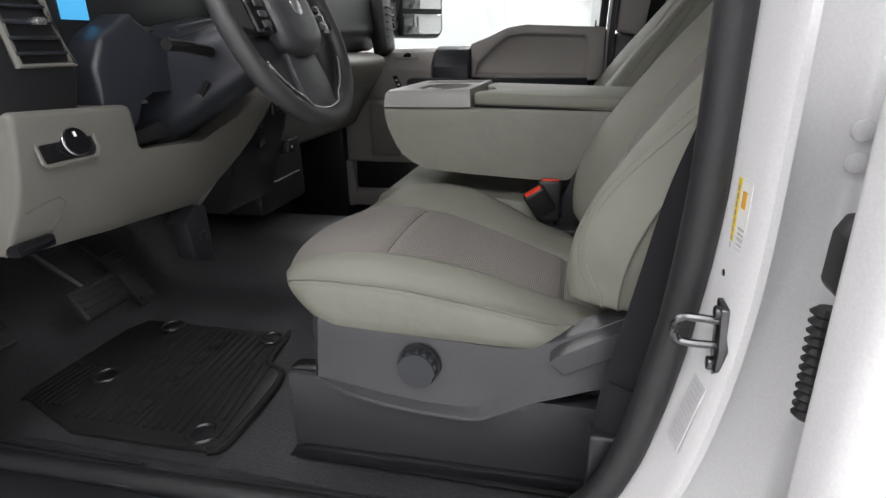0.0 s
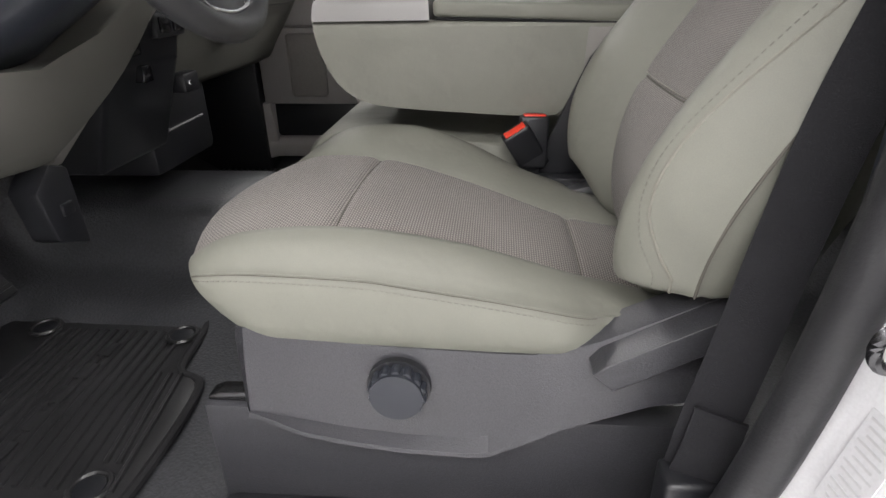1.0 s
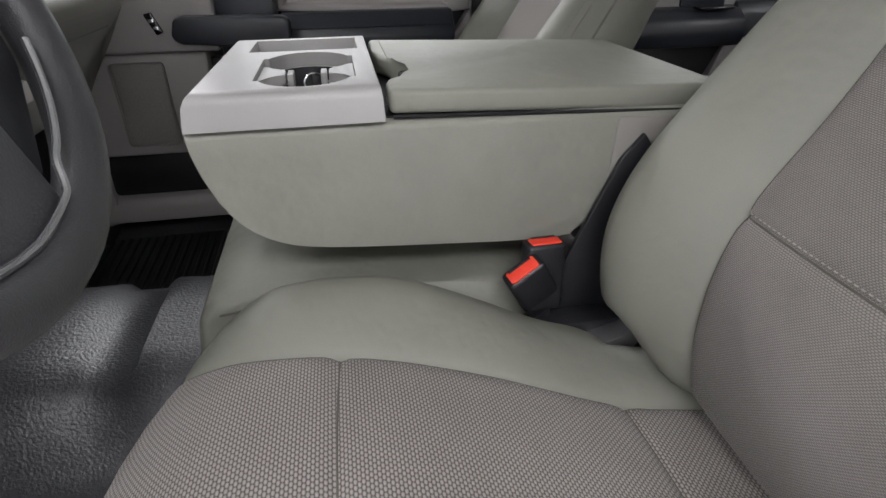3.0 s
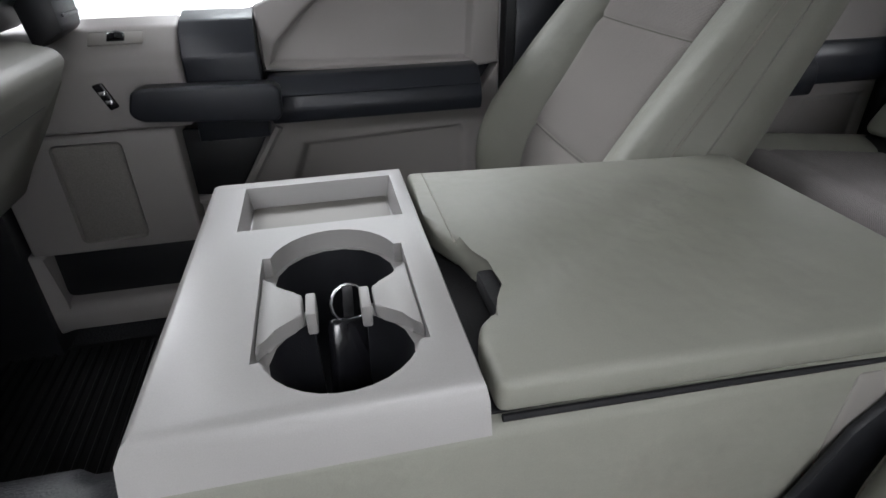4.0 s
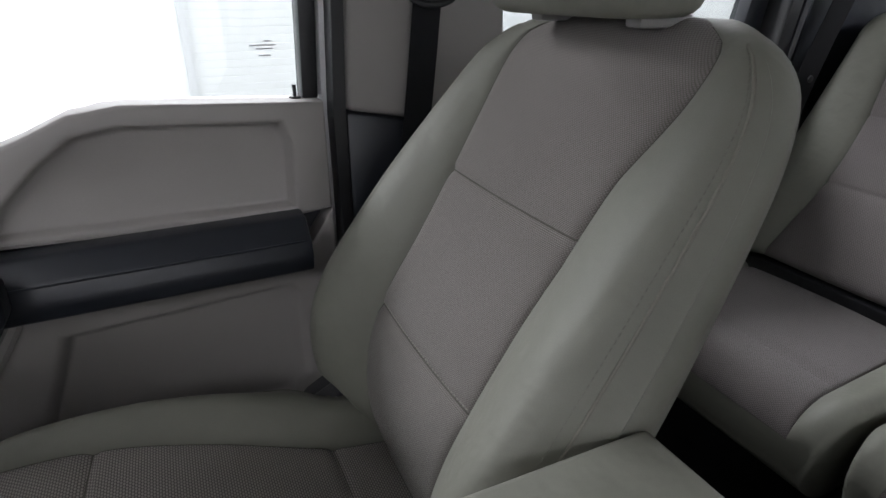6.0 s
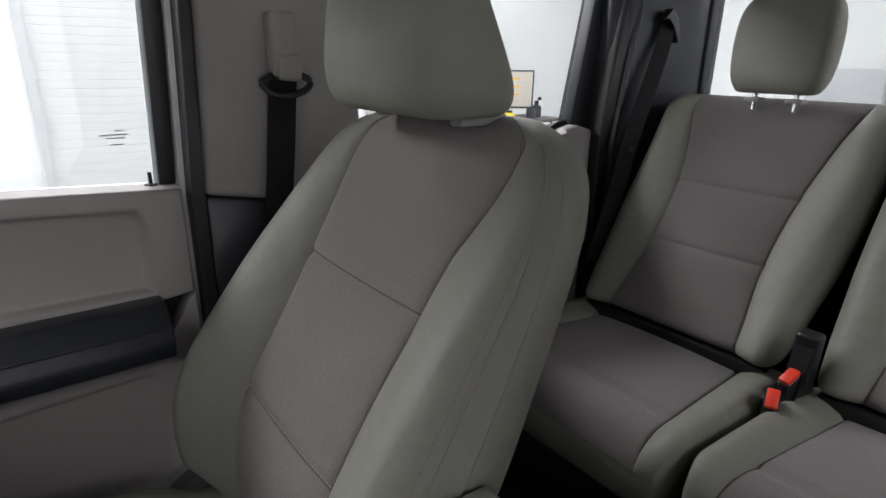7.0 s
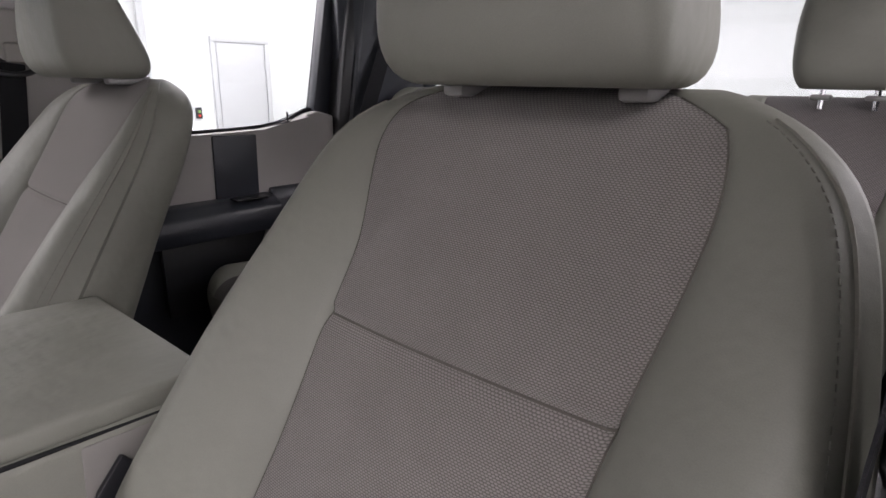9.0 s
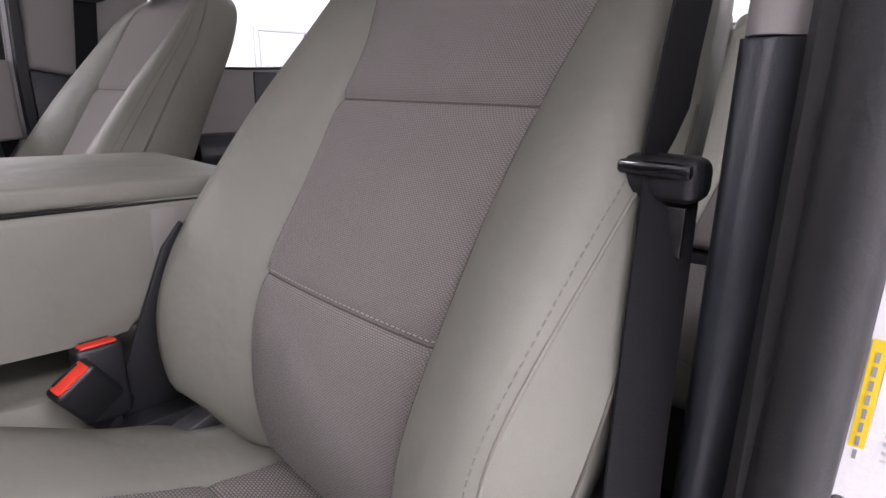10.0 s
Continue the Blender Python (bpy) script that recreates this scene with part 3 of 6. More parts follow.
for poly, y0, y1, outer in ((outline, -0.166, -0.1525, -0.166), (outline + notch, -0.1525, 0.040, None), (outline, 0.040, 0.166, 0.166)):
    b2 = prism(poly, "y", y0, y1)
    if outer is not None:
        es = [e for e in b2.edges if all(abs(v.co.y - outer) < 1e-5 for v in e.verts)]
        bmesh.ops.bevel(b2, geom=es, offset=0.011, segments=3, affect="EDGES", profile=0.5)
    for f in b2.faces:
        bm.faces.new([bm.verts.new(v.co) for v in f.verts])
    b2.free()
bmesh.ops.remove_doubles(bm, verts=bm.verts, dist=0.00002)
part("padded_body", bm, "vinyl", console, angle=40)
part("rear_panel", prism([(-0.022, 0.41), (-0.015, 0.538), (0.09, 0.534), (0.10, 0.42)], "y", -0.1685, 0.1685, 0.006), "hinge", console, "warm grey plastic hinge panel")
# tray with a pocket and two cup wells, cut as a frame round its openings
TX0, TX1, TY0, TY1, TZ = -0.467, -0.272, -0.168, 0.160, 0.585


CUP_X, CUP_FAR, CUP_NEAR = -0.349, -0.014, -0.106


def cup_outline(n=14):
    """Opening in the tray: two round wells joined by a square-shouldered slot for the sprung fingers."""
    r, w = 0.049, 0.053
    pts = [(CUP_X + w, CUP_NEAR - 0.014), (CUP_X + w, CUP_FAR + 0.014)]
    a0 = math.degrees(math.asin(0.014 / r))
    pts += [(CUP_X + r * math.cos(q), CUP_FAR + r * math.sin(q)) for q in (radians(a0 + (180 - 2 * a0) * k / (n - 1)) for k in range(n))]
    pts += [(CUP_X - w, CUP_FAR + 0.014), (CUP_X - w, CUP_NEAR - 0.014)]
    pts += [(CUP_X + r * math.cos(q), CUP_NEAR + r * math.sin(q)) for q in (radians(180 + a0 + (180 - 2 * a0) * k / (n - 1)) for k in range(n))]
    return pts


def bore_outline(n=16, r=0.0455, waist=0.019):
    """The two bores under the opening with the narrow waist between them."""
    a = math.degrees(math.acos(waist / r))
    pts = [(CUP_X + r * math.cos(q), CUP_FAR + r * math.sin(q)) for q in (radians(-a + (180 + 2 * a) * k / (n - 1)) for k in range(n))]
    pts += [(CUP_X + r * math.cos(q), CUP_NEAR + r * math.sin(q)) for q in (radians(180 - a + (180 + 2 * a) * k / (n - 1)) for k in range(n))]
    return pts


def tray_top():
    bm = bmesh.new()
    outer = [(TX0 + 0.012, TY0 + 0.01), (TX1 - 0.003, TY0 + 0.01), (TX1 - 0.003, TY1 - 0.006), (TX0 + 0.016, TY1 - 0.006)]
    pocket = [(-0.425, 0.050), (-0.287, 0.050), (-0.287, 0.140), (-0.425, 0.140)]
    cups = cup_outline()
    loops = []
    for poly in (outer, pocket, cups):
        vs = [bm.verts.new((x, y, TZ)) for x, y in poly]
        loops.append(vs)
        for i in range(len(vs)):
            bm.edges.new((vs[i], vs[(i + 1) % len(vs)]))
    bmesh.ops.triangle_fill(bm, use_beauty=True, use_dissolve=False, edges=bm.edges[:])
    # skirt of the tray
    prev = loops[0]
    for dx, z in ((0.006, TZ - 0.004), (0.010, TZ - 0.012), (0.013, 0.549)):
        ring = [bm.verts.new((v.co.x + (dx if v.co.x > -0.35 else -dx) * (0.3 if v.co.x > -0.35 else 1), v.co.y + (dx if v.co.y > 0 else -dx), z)) for v in loops[0]]
        for i in range(4):
            bm.faces.new((prev[i], prev[(i + 1) % 4], ring[(i + 1) % 4], ring[i]))
        prev = ring
    # pocket walls and floor
    low = [bm.verts.new((v.co.x + (0.004 if v.co.x < -0.35 else -0.004), v.co.y + (0.006 if v.co.y < 0.1 else -0.006), TZ - 0.020)) for v in loops[1]]
    for i in range(4):
        bm.faces.new((loops[1][i], loops[1][(i + 1) % 4], low[(i + 1) % 4], low[i]))
    bm.faces.new(low)
    rim = [bm.verts.new((v.co.x, v.co.y, TZ - 0.017)) for v in loops[2]]
    n = len(rim)
    for i in range(n):
        bm.faces.new((loops[2][i], loops[2][(i + 1) % n], rim[(i + 1) % n], rim[i]))
    bore = [bm.verts.new((x, y, TZ - 0.017)) for x, y in bore_outline()]
    es = [bm.edges.new((bore[i], bore[(i + 1) % len(bore)])) for i in range(len(bore))]
    es += [bm.edges.get((rim[i], rim[(i + 1) % n])) for i in range(n)]
    bmesh.ops.triangle_fill(bm, use_beauty=True, use_dissolve=False, edges=es)
    return bm


tray = part("tray", tray_top(), "tray", console, "light grey moulded tray with two cup wells", angle=40)
bm = bmesh.new()
up = [bm.verts.new((x, y, TZ - 0.017)) for x, y in bore_outline()]
dn = [bm.verts.new((CUP_X + (x - CUP_X) * 0.86, -0.06 + (y + 0.06) * 0.94, TZ - 0.095)) for x, y in bore_outline()]
for i in range(len(up)):
    j = (i + 1) % len(up)
    bm.faces.new((up[i], up[j], dn[j], dn[i]))
bm.faces.new(dn)
part("cup_well", bm, "black", tray, "black cup well liner")
for s in (-1, 1):
    poly = [(s * 0.0525, -0.103)]
    poly += [(s * (0.0525 - 0.0285 * q), -0.103 + 0.031 * q ** 0.6) for q in (0.2, 0.4, 0.6, 0.8, 1.0)]
    poly += [(s * (0.0525 - 0.0285 * q), -0.017 - 0.031 * q ** 0.6) for q in (1.0, 0.8, 0.6, 0.4, 0.2)] + [(s * 0.0525, -0.017)]
    grip = part("cup_finger", prism(poly, "z", TZ - 0.016, TZ - 0.0045, 0.002), "tray", tray, "light grey sprung cup finger")
    grip.location = (CUP_X, 0, 0)
    part("finger_pad", box(CUP_X + s * 0.0185 - 0.0035, CUP_X + s * 0.0185 + 0.0035, -0.073, -0.047, TZ - 0.022, TZ - 0.0045, 0.0015), "tray", tray)
part("pocket_floor_plate", box(-0.419, -0.293, 0.058, 0.132, TZ - 0.0198, TZ - 0.0178, 0.0008), "hinge", tray, "darker grey plate on the pocket floor")
# arm rest lid with the latch notch in its front edge
lid_poly = [(-0.266, -0.162), (-0.266, -0.122), (-0.262, -0.106), (-0.252, -0.096), (-0.236, -0.086), (-0.226, -0.066), (-0.227, -0.030), (-0.236, -0.010), (-0.252, 0.006), (-0.264, 0.030), (-0.268, 0.060), (-0.268, 0.158), (0.112, 0.158), (0.118, -0.160)]
bm = prism(lid_poly, "z", 0.5525, 0.579, 0.010, 3)
for v in bm.verts:
    v.co.z -= 0.014 * (v.co.x + 0.264) / 0.38
lid = part("armrest_lid", bm, "vinyl", console, "smooth grey-green padded armrest lid", angle=50)
# black rod and sheet stand in for the shade under the lid's edge
part("lid_gap_shade", tube([(-0.262, -0.1612, 0.5505), (-0.10, -0.1616, 0.5455), (0.09, -0.1622, 0.5380)], 0.0024, 6), "matte_rubber", console)
part("lid_shade_sheet", box(-0.269, 0.02, -0.155, 0.155, 0.540, 0.5495), "matte_rubber", console)
part("latch", box(-0.243, -0.229, -0.082, -0.030, 0.5535, 0.570, 0.003), "matte_rubber", lid, "black plastic lid latch")
part("stitching", tube([(-0.252, y, 0.5792) for y in (0.0, 0.05, 0.1, 0.15)], 0.0008, 5), "thread", lid)

middle = thing("middle_seat_cushion", "grey-green cloth middle seat cushion under the console", "seat cushion")
part("cushion", prism([(-0.505, 0.16), (-0.512, 0.27), (-0.503, 0.330), (-0.482, 0.354), (-0.445, 0.365), (-0.36, 0.360), (-0.2, 0.347), (0.0, 0.335), (0.03, 0.16)], "y", -0.172, 0.172, 0.016, 3), "vinyl", middle, angle=50)
part("seam_piping", tube(smooth_line([(-0.475, -0.1730, 0.336), (-0.44, -0.1738, 0.341), (-0.39, -0.1738, 0.344)], 4), 0.0015, 6), "seam", middle)
part("base_shell", box(-0.46, 0.02, -0.165, 0.165, 0.03, 0.165, 0.01), "black", middle)


# seat belt buckles between the driver seat and the console
def buckle(label, loc, rot):
    b = thing("seat_belt_buckle", label, "belt buckle", "front belt buckles")
    b.matrix_world = pose(*loc, *rot)
    part("housing", box(-0.025, 0.025, -0.013, 0.013, -0.09, -0.0005, 0.006, 3), "black", b)
    part("button", box(-0.0195, 0.0195, -0.0095, 0.0085, -0.010, 0.0015, 0.003), "red", b, "bright red release button")
    part("slot", box(-0.0150, 0.0150, 0.0040, 0.0072, 0.0, 0.0024), "black", b)
    part("stalk", box(-0.015, 0.015, -0.004, 0.004, -0.16, -0.08, 0.003), "belt", b)
    return b


buckle("black buckle with red button beside the driver seat", (-0.129, -0.209, 0.379), (16, -32, 8))
buckle("black buckle with red button beside the console", (-0.094, -0.181, 0.398), (-4, 2, 6))
holder = thing("buckle_holder", "black plastic buckle holder between the rear backrests", "buckle holder")
part("post", box(0.905, 0.945, 0.155, 0.195, 0.20, 0.46, 0.008, 3), "black", holder)
part("strap", belt_strip([(0.90, 0.172, 0.44), (0.88, 0.172, 0.40), (0.86, 0.172, 0.34)], 0.03, 0.002, (0, 1, 0)), "belt", holder)
strap = thing("buckle_bracket", "black plastic buckle bracket rising beside the driver seat", "bracket")
part("bracket", prism([(-0.105, 0.27), (0.03, 0.27), (0.03, 0.50), (0.015, 0.52), (-0.01, 0.49)], "y", -0.178, -0.170, 0.003), "black", strap)
# black plate put in to darken the gap between seat and console
part("gap_shade_plate", box(-0.115, 0.055, -0.214, -0.179, 0.17, 0.296, 0.004), "black", strap)
part("lower_arm", prism([(-0.052, 0.264), (-0.045, 0.279), (0.018, 0.299), (0.026, 0.290), (0.0, 0.258)], "y", -0.242, -0.206, 0.003), "bare_steel", strap, "bright steel buckle arm")

keys = thing("key_fob", "black key fob with metal ring lying in a cup well", "key")
keys.matrix_world = pose(-0.345, -0.055, 0.522, 62, 12, 15)
part("fob", box(-0.016, 0.016, -0.032, 0.032, -0.006, 0.006, 0.005, 3), "gloss", keys)
part("ring", tube([(0.014 * math.cos(a), 0.042 + 0.014 * math.sin(a), 0.003) for a in (k * math.pi / 8 for k in range(16))], 0.0012, 6, closed=True), "chrome", keys)
part("blade", box(-0.004, 0.004, 0.03, 0.055, -0.001, 0.0012), "steel", keys)

# ---------------------------------------------------------------- rear bench


REAR_HW = [(0.345, 0.60), (0.41, 0.565), (0.51, 0.51), (0.64, 0.535), (0.75, 0.63), (0.83, 0.735)]
REAR_IN = [(0.345, 0.030), (0.45, 0.014), (0.60, 0.0), (0.85, 0.0)]


def rear_seat(name, yc, hw_out, hw_in, label, low=False):
    """One section of the rear bench: cushion, backrest and headrest."""
    seat = thing(name, label, "car seat", "rear seats", (0, yc, 0))
    w = (hw_out + hw_in) / 2
    c = (hw_out - hw_in) / 2
    ins = [-1, -0.98, -0.95, -0.7, -0.35, 0, 0.35, 0.7, 0.95, 0.98, 1]
    bol = [0.06, 0.15, 0.3, 0.5, 0.7, 0.86, 0.95]
    rings, uvs = [], []
    xs = [0.522 + 0.07 * (1 - math.cos(math.pi / 2 * k / 9)) for k in range(0, 10)] + [0.592 + 0.38 * k / 24 for k in range(1, 25)]
    xs[0] += 0.0005
    for x in xs:
        d = x - 0.522
        k = math.sqrt(max(0.0, 1 - (1 - min(d / 0.07, 1)) ** 2))
        hw, ww = w * 0.80 - 0.04 * (d / 0.45), w - 0.02 * (1 - k)
        zi, zb, zm = 0.352 - 0.10 * max(0, d - 0.05) ** 1.1, 0.20, 0.28
        ring = []

        def put(v, z, s):
            ring.append((x, c + v, zm + (z - zm) * (0.2 + 0.8 * k)))
            uvs.append((s, x - 0.05 * (1 - k)))

        for t in reversed(bol):
            put(-(hw + (ww - hw) * t), zi + 0.022 * math.sin(math.pi * min(t * 0.7, 0.5)) - 0.02 * max(0, t - 0.7) ** 2 / 0.09, -hw - t * 0.1)
        for q in ins:
            put(q * hw, zi + 0.005 * (1 - q * q) + seam_dip(1 - abs(q), 0.02) + seam_dip(x - 0.64, 0.006), q * hw)
        for t in bol:
            put(hw + (ww - hw) * t, zi + 0.022 * math.sin(math.pi * min(t * 0.7, 0.5)) - 0.02 * max(0, t - 0.7) ** 2 / 0.09, hw + t * 0.1)
        for v, z in ((ww, zi - 0.02), (ww - 0.002, zi - 0.03), (ww, zi - 0.045), (ww - 0.01, zb), (-ww + 0.01, zb), (-ww, zi - 0.045), (-ww + 0.002, zi - 0.03), (-ww, zi - 0.02)):
            put(v, z, v)
        rings.append(ring)
    nb, ni = len(bol), len(ins)
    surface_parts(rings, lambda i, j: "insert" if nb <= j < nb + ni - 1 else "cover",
                  {"insert": ("cushion_insert", "fabric_rear_shaded", "brown-grey woven rear cushion centre"), "cover": ("cushion_cover", "vinyl", "")}, seat, uvs)
    rings, uvs = [], []
    zs = [0.345 + 0.03 * (1 - math.cos(math.pi / 2 * k / 5)) for k in range(6)] + [0.375 + 0.42 * k / 40 for k in range(1, 41)] + [0.795 + 0.048 * math.sin(math.pi / 2 * k / 8) for k in range(1, 9)]
    zs[0] += 0.0005
    zs = sorted(zs + [q + e for q in (0.512, 0.644) for e in (-0.005, -0.0025, 0, 0.0025, 0.005)])
    for z in zs:
        top, bot = max(0.0, (z - 0.795) / 0.048), max(0.0, (0.375 - z) / 0.03)
        k = math.sqrt(max(0.0, 1 - min(top, 0.999) ** 2)) * math.sqrt(max(0.0, 1 - min(bot, 0.995) ** 2))
        xi = 0.945 + 0.66 * (z - 0.375) + 0.02 * math.sin((z - 0.375) * 6)
        th = 0.12
        hw = w * lerp_table(REAR_HW, z)
        ww = w - 0.012 * (1 - k) - lerp_table(REAR_IN, z)
        xm = xi + th / 2
        ring = []

        def put(v, x, s):
            ring.append((xm + (x - xm) * (0.15 + 0.85 * k), c + v, z))
            uvs.append((s, z * 1.2))

        def bolster(t):
            return xi - 0.026 * math.sin(math.pi * min(t * 0.75, 0.5)) + 0.03 * max(0, t - 0.66) ** 2 / 0.1

        for t in reversed(bol):
            put(-(hw + (ww - hw) * t), bolster(t), -hw - t * 0.1)
        for q in ins:
            put(q * hw, xi - 0.004 * (1 - q * q) - seam_dip(z - 0.512) - seam_dip(z - 0.644) - seam_dip(1 - abs(q), 0.02), q * hw)
        for t in bol:
            put(hw + (ww - hw) * t, bolster(t), hw + t * 0.1)
        for v, x in ((ww, xi + 0.03), (ww, xi + 0.06), (ww - 0.015, xi + th), (-ww + 0.015, xi + th), (-ww, xi + 0.06), (-ww, xi + 0.03)):
            put(v, x, v)
        rings.append(ring)
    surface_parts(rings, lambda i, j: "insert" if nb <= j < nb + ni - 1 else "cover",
                  {"insert": ("backrest_insert", "fabric_rear_shaded", "brown-grey woven rear backrest centre"), "cover": ("backrest_cover", "vinyl", "")}, seat, uvs)
    rear_headrest(seat, c + (0.085 if low else -0.012), low)
    part("bench_frame", box(0.60, 1.0, -w * 0.8 + c, w * 0.8 + c, 0.02, 0.21, 0.01), "black", seat)
    part("hinge_bar", box(0.93, 0.955, -w * 0.85 + c, w * 0.85 + c, 0.315, 0.345, 0.004), "black", seat)
    return seat


def rear_headrest(seat, yc, low=False):
    rings = []
    h0, h1 = (0.845, 0.928) if low else (0.858, 1.062)
    for k in range(21):
        t = 0.5 - 0.5 * math.cos(math.pi * k / 20)
        e = max(0.0, 1 - abs(2 * t - 1) ** 4.5) ** 0.5
        z = h0 + (h1 - h0) * t
        hw = (0.098 + 0.008 * math.sin(math.pi * t)) * (0.78 + 0.22 * e)
        xm, hd = 1.235 + 0.01 * t, 0.045 * (0.5 + 0.5 * e)
        r = min(0.030, hd * 0.8)
        ring = []
        for cx, cv, a0 in ((xm + hd - r, hw - r, 0), (xm - hd + r, hw - r, 90), (xm - hd + r, -hw + r, 180), (xm + hd - r, -hw + r, 270)):
            for q in range(5):
                a = radians(a0 + 22.5 * q)
                ring.append((cx + r * math.cos(a), yc + cv + r * math.sin(a), z))
        rings.append(ring)
    head = part("headrest", loft(rings), "vinyl", seat, angle=60)
    for v in (-0.045, 0.045):
        part("post", tube([(1.24, yc + v, 0.82), (1.24, yc + v, 0.89)], 0.006, 8), "chrome", head)
        part("guide", box(1.222, 1.258, yc + v - 0.018, yc + v + 0.018, 0.838, 0.848, 0.004), "tray", head)


rear_seat("rear_seat", 0.435, 0.285, 0.235, "grey-green and brown-grey cloth rear seat by the far door")
rear_seat("rear_seat", -0.075, 0.258, 0.255, "grey-green and brown-grey cloth rear middle seat section", True)
rear_seat("rear_seat", -0.51, 0.160, 0.22, "grey-green and brown-grey cloth rear seat behind the driver")
for i, (loc, rot) in enumerate((((0.800, 0.172, 0.372), (0, -40, 20)), ((0.865, 0.175, 0.392), (0, -25, -10)))):
    b = thing("seat_belt_buckle", "black buckle with red button between the rear seats", "belt buckle", "rear belt buckles")
    b.matrix_world = pose(*loc, *rot)
    part("housing", box(-0.021, 0.021, -0.012, 0.012, -0.075, -0.004, 0.005, 3), "black", b)
    part("button", box(-0.018, 0.018, -0.010, 0.010, -0.012, 0.003, 0.003), "red", b, "bright red release button")

# ---------------------------------------------------------------- cab floor and body shell
bm = bmesh.new()
ys = [-0.80, -0.775, -0.735, -0.34, -0.25, -0.19, -0.13, -0.10, -0.07, -0.04, 0.0, 0.10, 0.20, 0.235, 0.26, 0.29, 0.31, 0.75, 0.90]
zs_floor = [0.055, 0.05, -0.008, -0.008, 0.012, 0.030, 0.036, 0.060, 0.148, 0.168, 0.174, 0.176, 0.170, 0.155, 0.06, 0.005, -0.008, -0.008, 0.05]
rows = []
for x, lift in ((-1.42, 0.42), (-1.32, 0.24), (-1.22, 0.06), (-1.12, 0.0), (-0.9, 0.0), (-0.735, 0.0), (-0.72, -0.016), (-0.665, -0.018), (-0.645, 0.004), (-0.6, 0.0), (-0.5, 0.0), (0.0, -0.02), (0.3, -0.02), (0.5, -0.02), (1.5, -0.02)):
    rows.append([bm.verts.new((x, y, z + lift * (1 if not -0.74 < x < -0.64 or z > 0.1 else 0))) for y, z in zip(ys, zs_floor)])
for a, b in zip(rows, rows[1:]):
    for i in range(len(ys) - 1):
        bm.faces.new((a[i], a[i + 1], b[i + 1], b[i]))
bmesh.ops.recalc_face_normals(bm, faces=bm.faces)
geom = bmesh.ops.extrude_face_region(bm, geom=bm.faces[:])["geom"]
for v in (g for g in geom if isinstance(g, bmesh.types.BMVert)):
    v.co.z -= 0.03
structure(part("floor", bm, "floor", angle=50), "black grained vinyl cab floor with centre hump", "floor")

mat_thing = thing("floor_mat", "black ribbed rubber floor mat in the driver footwell", "floor mat")
part("base", prism([(-0.655, -0.695), (-0.63, -0.66), (-0.64, -0.45), (-0.70, -0.40), (-0.715, -0.27), (-0.74, -0.245), (-1.12, -0.245), (-1.2, -0.35), (-1.2, -0.60), (-1.05, -0.66), (-0.95, -0.70)], "z", -0.004, 0.006, 0.003), "rubber", mat_thing)
part("raised_edge", tube(smooth_line([(-0.655, -0.695, 0.0025), (-0.632, -0.66, 0.0025), (-0.642, -0.45, 0.0025), (-0.70, -0.40, 0.0025), (-0.717, -0.27, 0.0025), (-0.75, -0.247, 0.0025), (-1.1, -0.25, 0.0025)], 5), 0.008, 8), "matte_rubber", mat_thing)
bm = bmesh.new()
for k in range(17):
    x = -0.675 - 0.0195 * k
    y1 = -0.30 if x < -0.73 else -0.42
    tube([(x + 0.02, -0.665 + (0.05 if k in (1, 2) else 0), 0.008), (x, -0.5, 0.008), (x - 0.012, y1, 0.008)], 0.0042, 6, bm)
part("ribs", bm, "rubber", mat_thing, "raised rubber ribs")
for k in range(7):
    x = -1.03 - 0.016 * k
    part("toe_rib", tube([(x, -0.64, 0.008), (x, -0.50, 0.008)], 0.004, 6), "rubber", mat_thing)
for k in range(5):
    part("raised_mark", box(-0.87, -0.845, -0.63 + 0.062 * k, -0.59 + 0.062 * k, 0.006, 0.0115, 0.002), "rubber", mat_thing)
for x, y in ((-0.686, -0.66), (-1.019, -0.531), (-0.744, -0.308), (-1.03, -0.30)):
    g = part("grommet", tube([(x + 0.026 * math.cos(a), y + 0.026 * math.sin(a), 0.010) for a in (k * math.pi / 10 for k in range(20))], 0.0045, 6, closed=True), "rubber", mat_thing, "round mat fixing")
    part("clip", disc(x, y, 0.004, "z", 0.021, 0.008, 24, 0.002), "steel" if y == -0.531 else "black", g)
far_mat = thing("floor_mat", "black ribbed rubber floor mat in the passenger footwell", "floor mat")
part("base", box(-1.15, -0.62, 0.33, 0.74, -0.006, 0.006, 0.004), "rubber", far_mat)
bm = bmesh.new()
for k in range(22):
    tube([(-1.12 + 0.022 * k, 0.345, 0.008), (-1.13 + 0.022 * k, 0.72, 0.008)], 0.0045, 6, bm)
part("ribs", bm, "rubber", far_mat, "raised rubber ribs")

sill = thing("sill_plate", "black ribbed plastic sill plate along the door opening", "sill plate")
part("plate", prism([(-0.841, 0.0), (-0.841, 0.050), (-0.80, 0.056), (-0.772, 0.046), (-0.768, 0.02)], "x", -1.3, -0.68, 0.004), "black", sill)
part("outer_lip", prism([(-0.935, -0.10), (-0.93, -0.01), (-0.905, 0.034), (-0.843, 0.048), (-0.843, -0.10)], "x", -1.3, -0.36, 0.006), "black", sill)
for k in range(5):
    part("rib", tube([(-1.29, -0.836 + 0.0095 * k, 0.0515 + 0.0014 * k), (-0.69, -0.836 + 0.0095 * k, 0.0515 + 0.0014 * k)], 0.0025, 6), "black", sill)

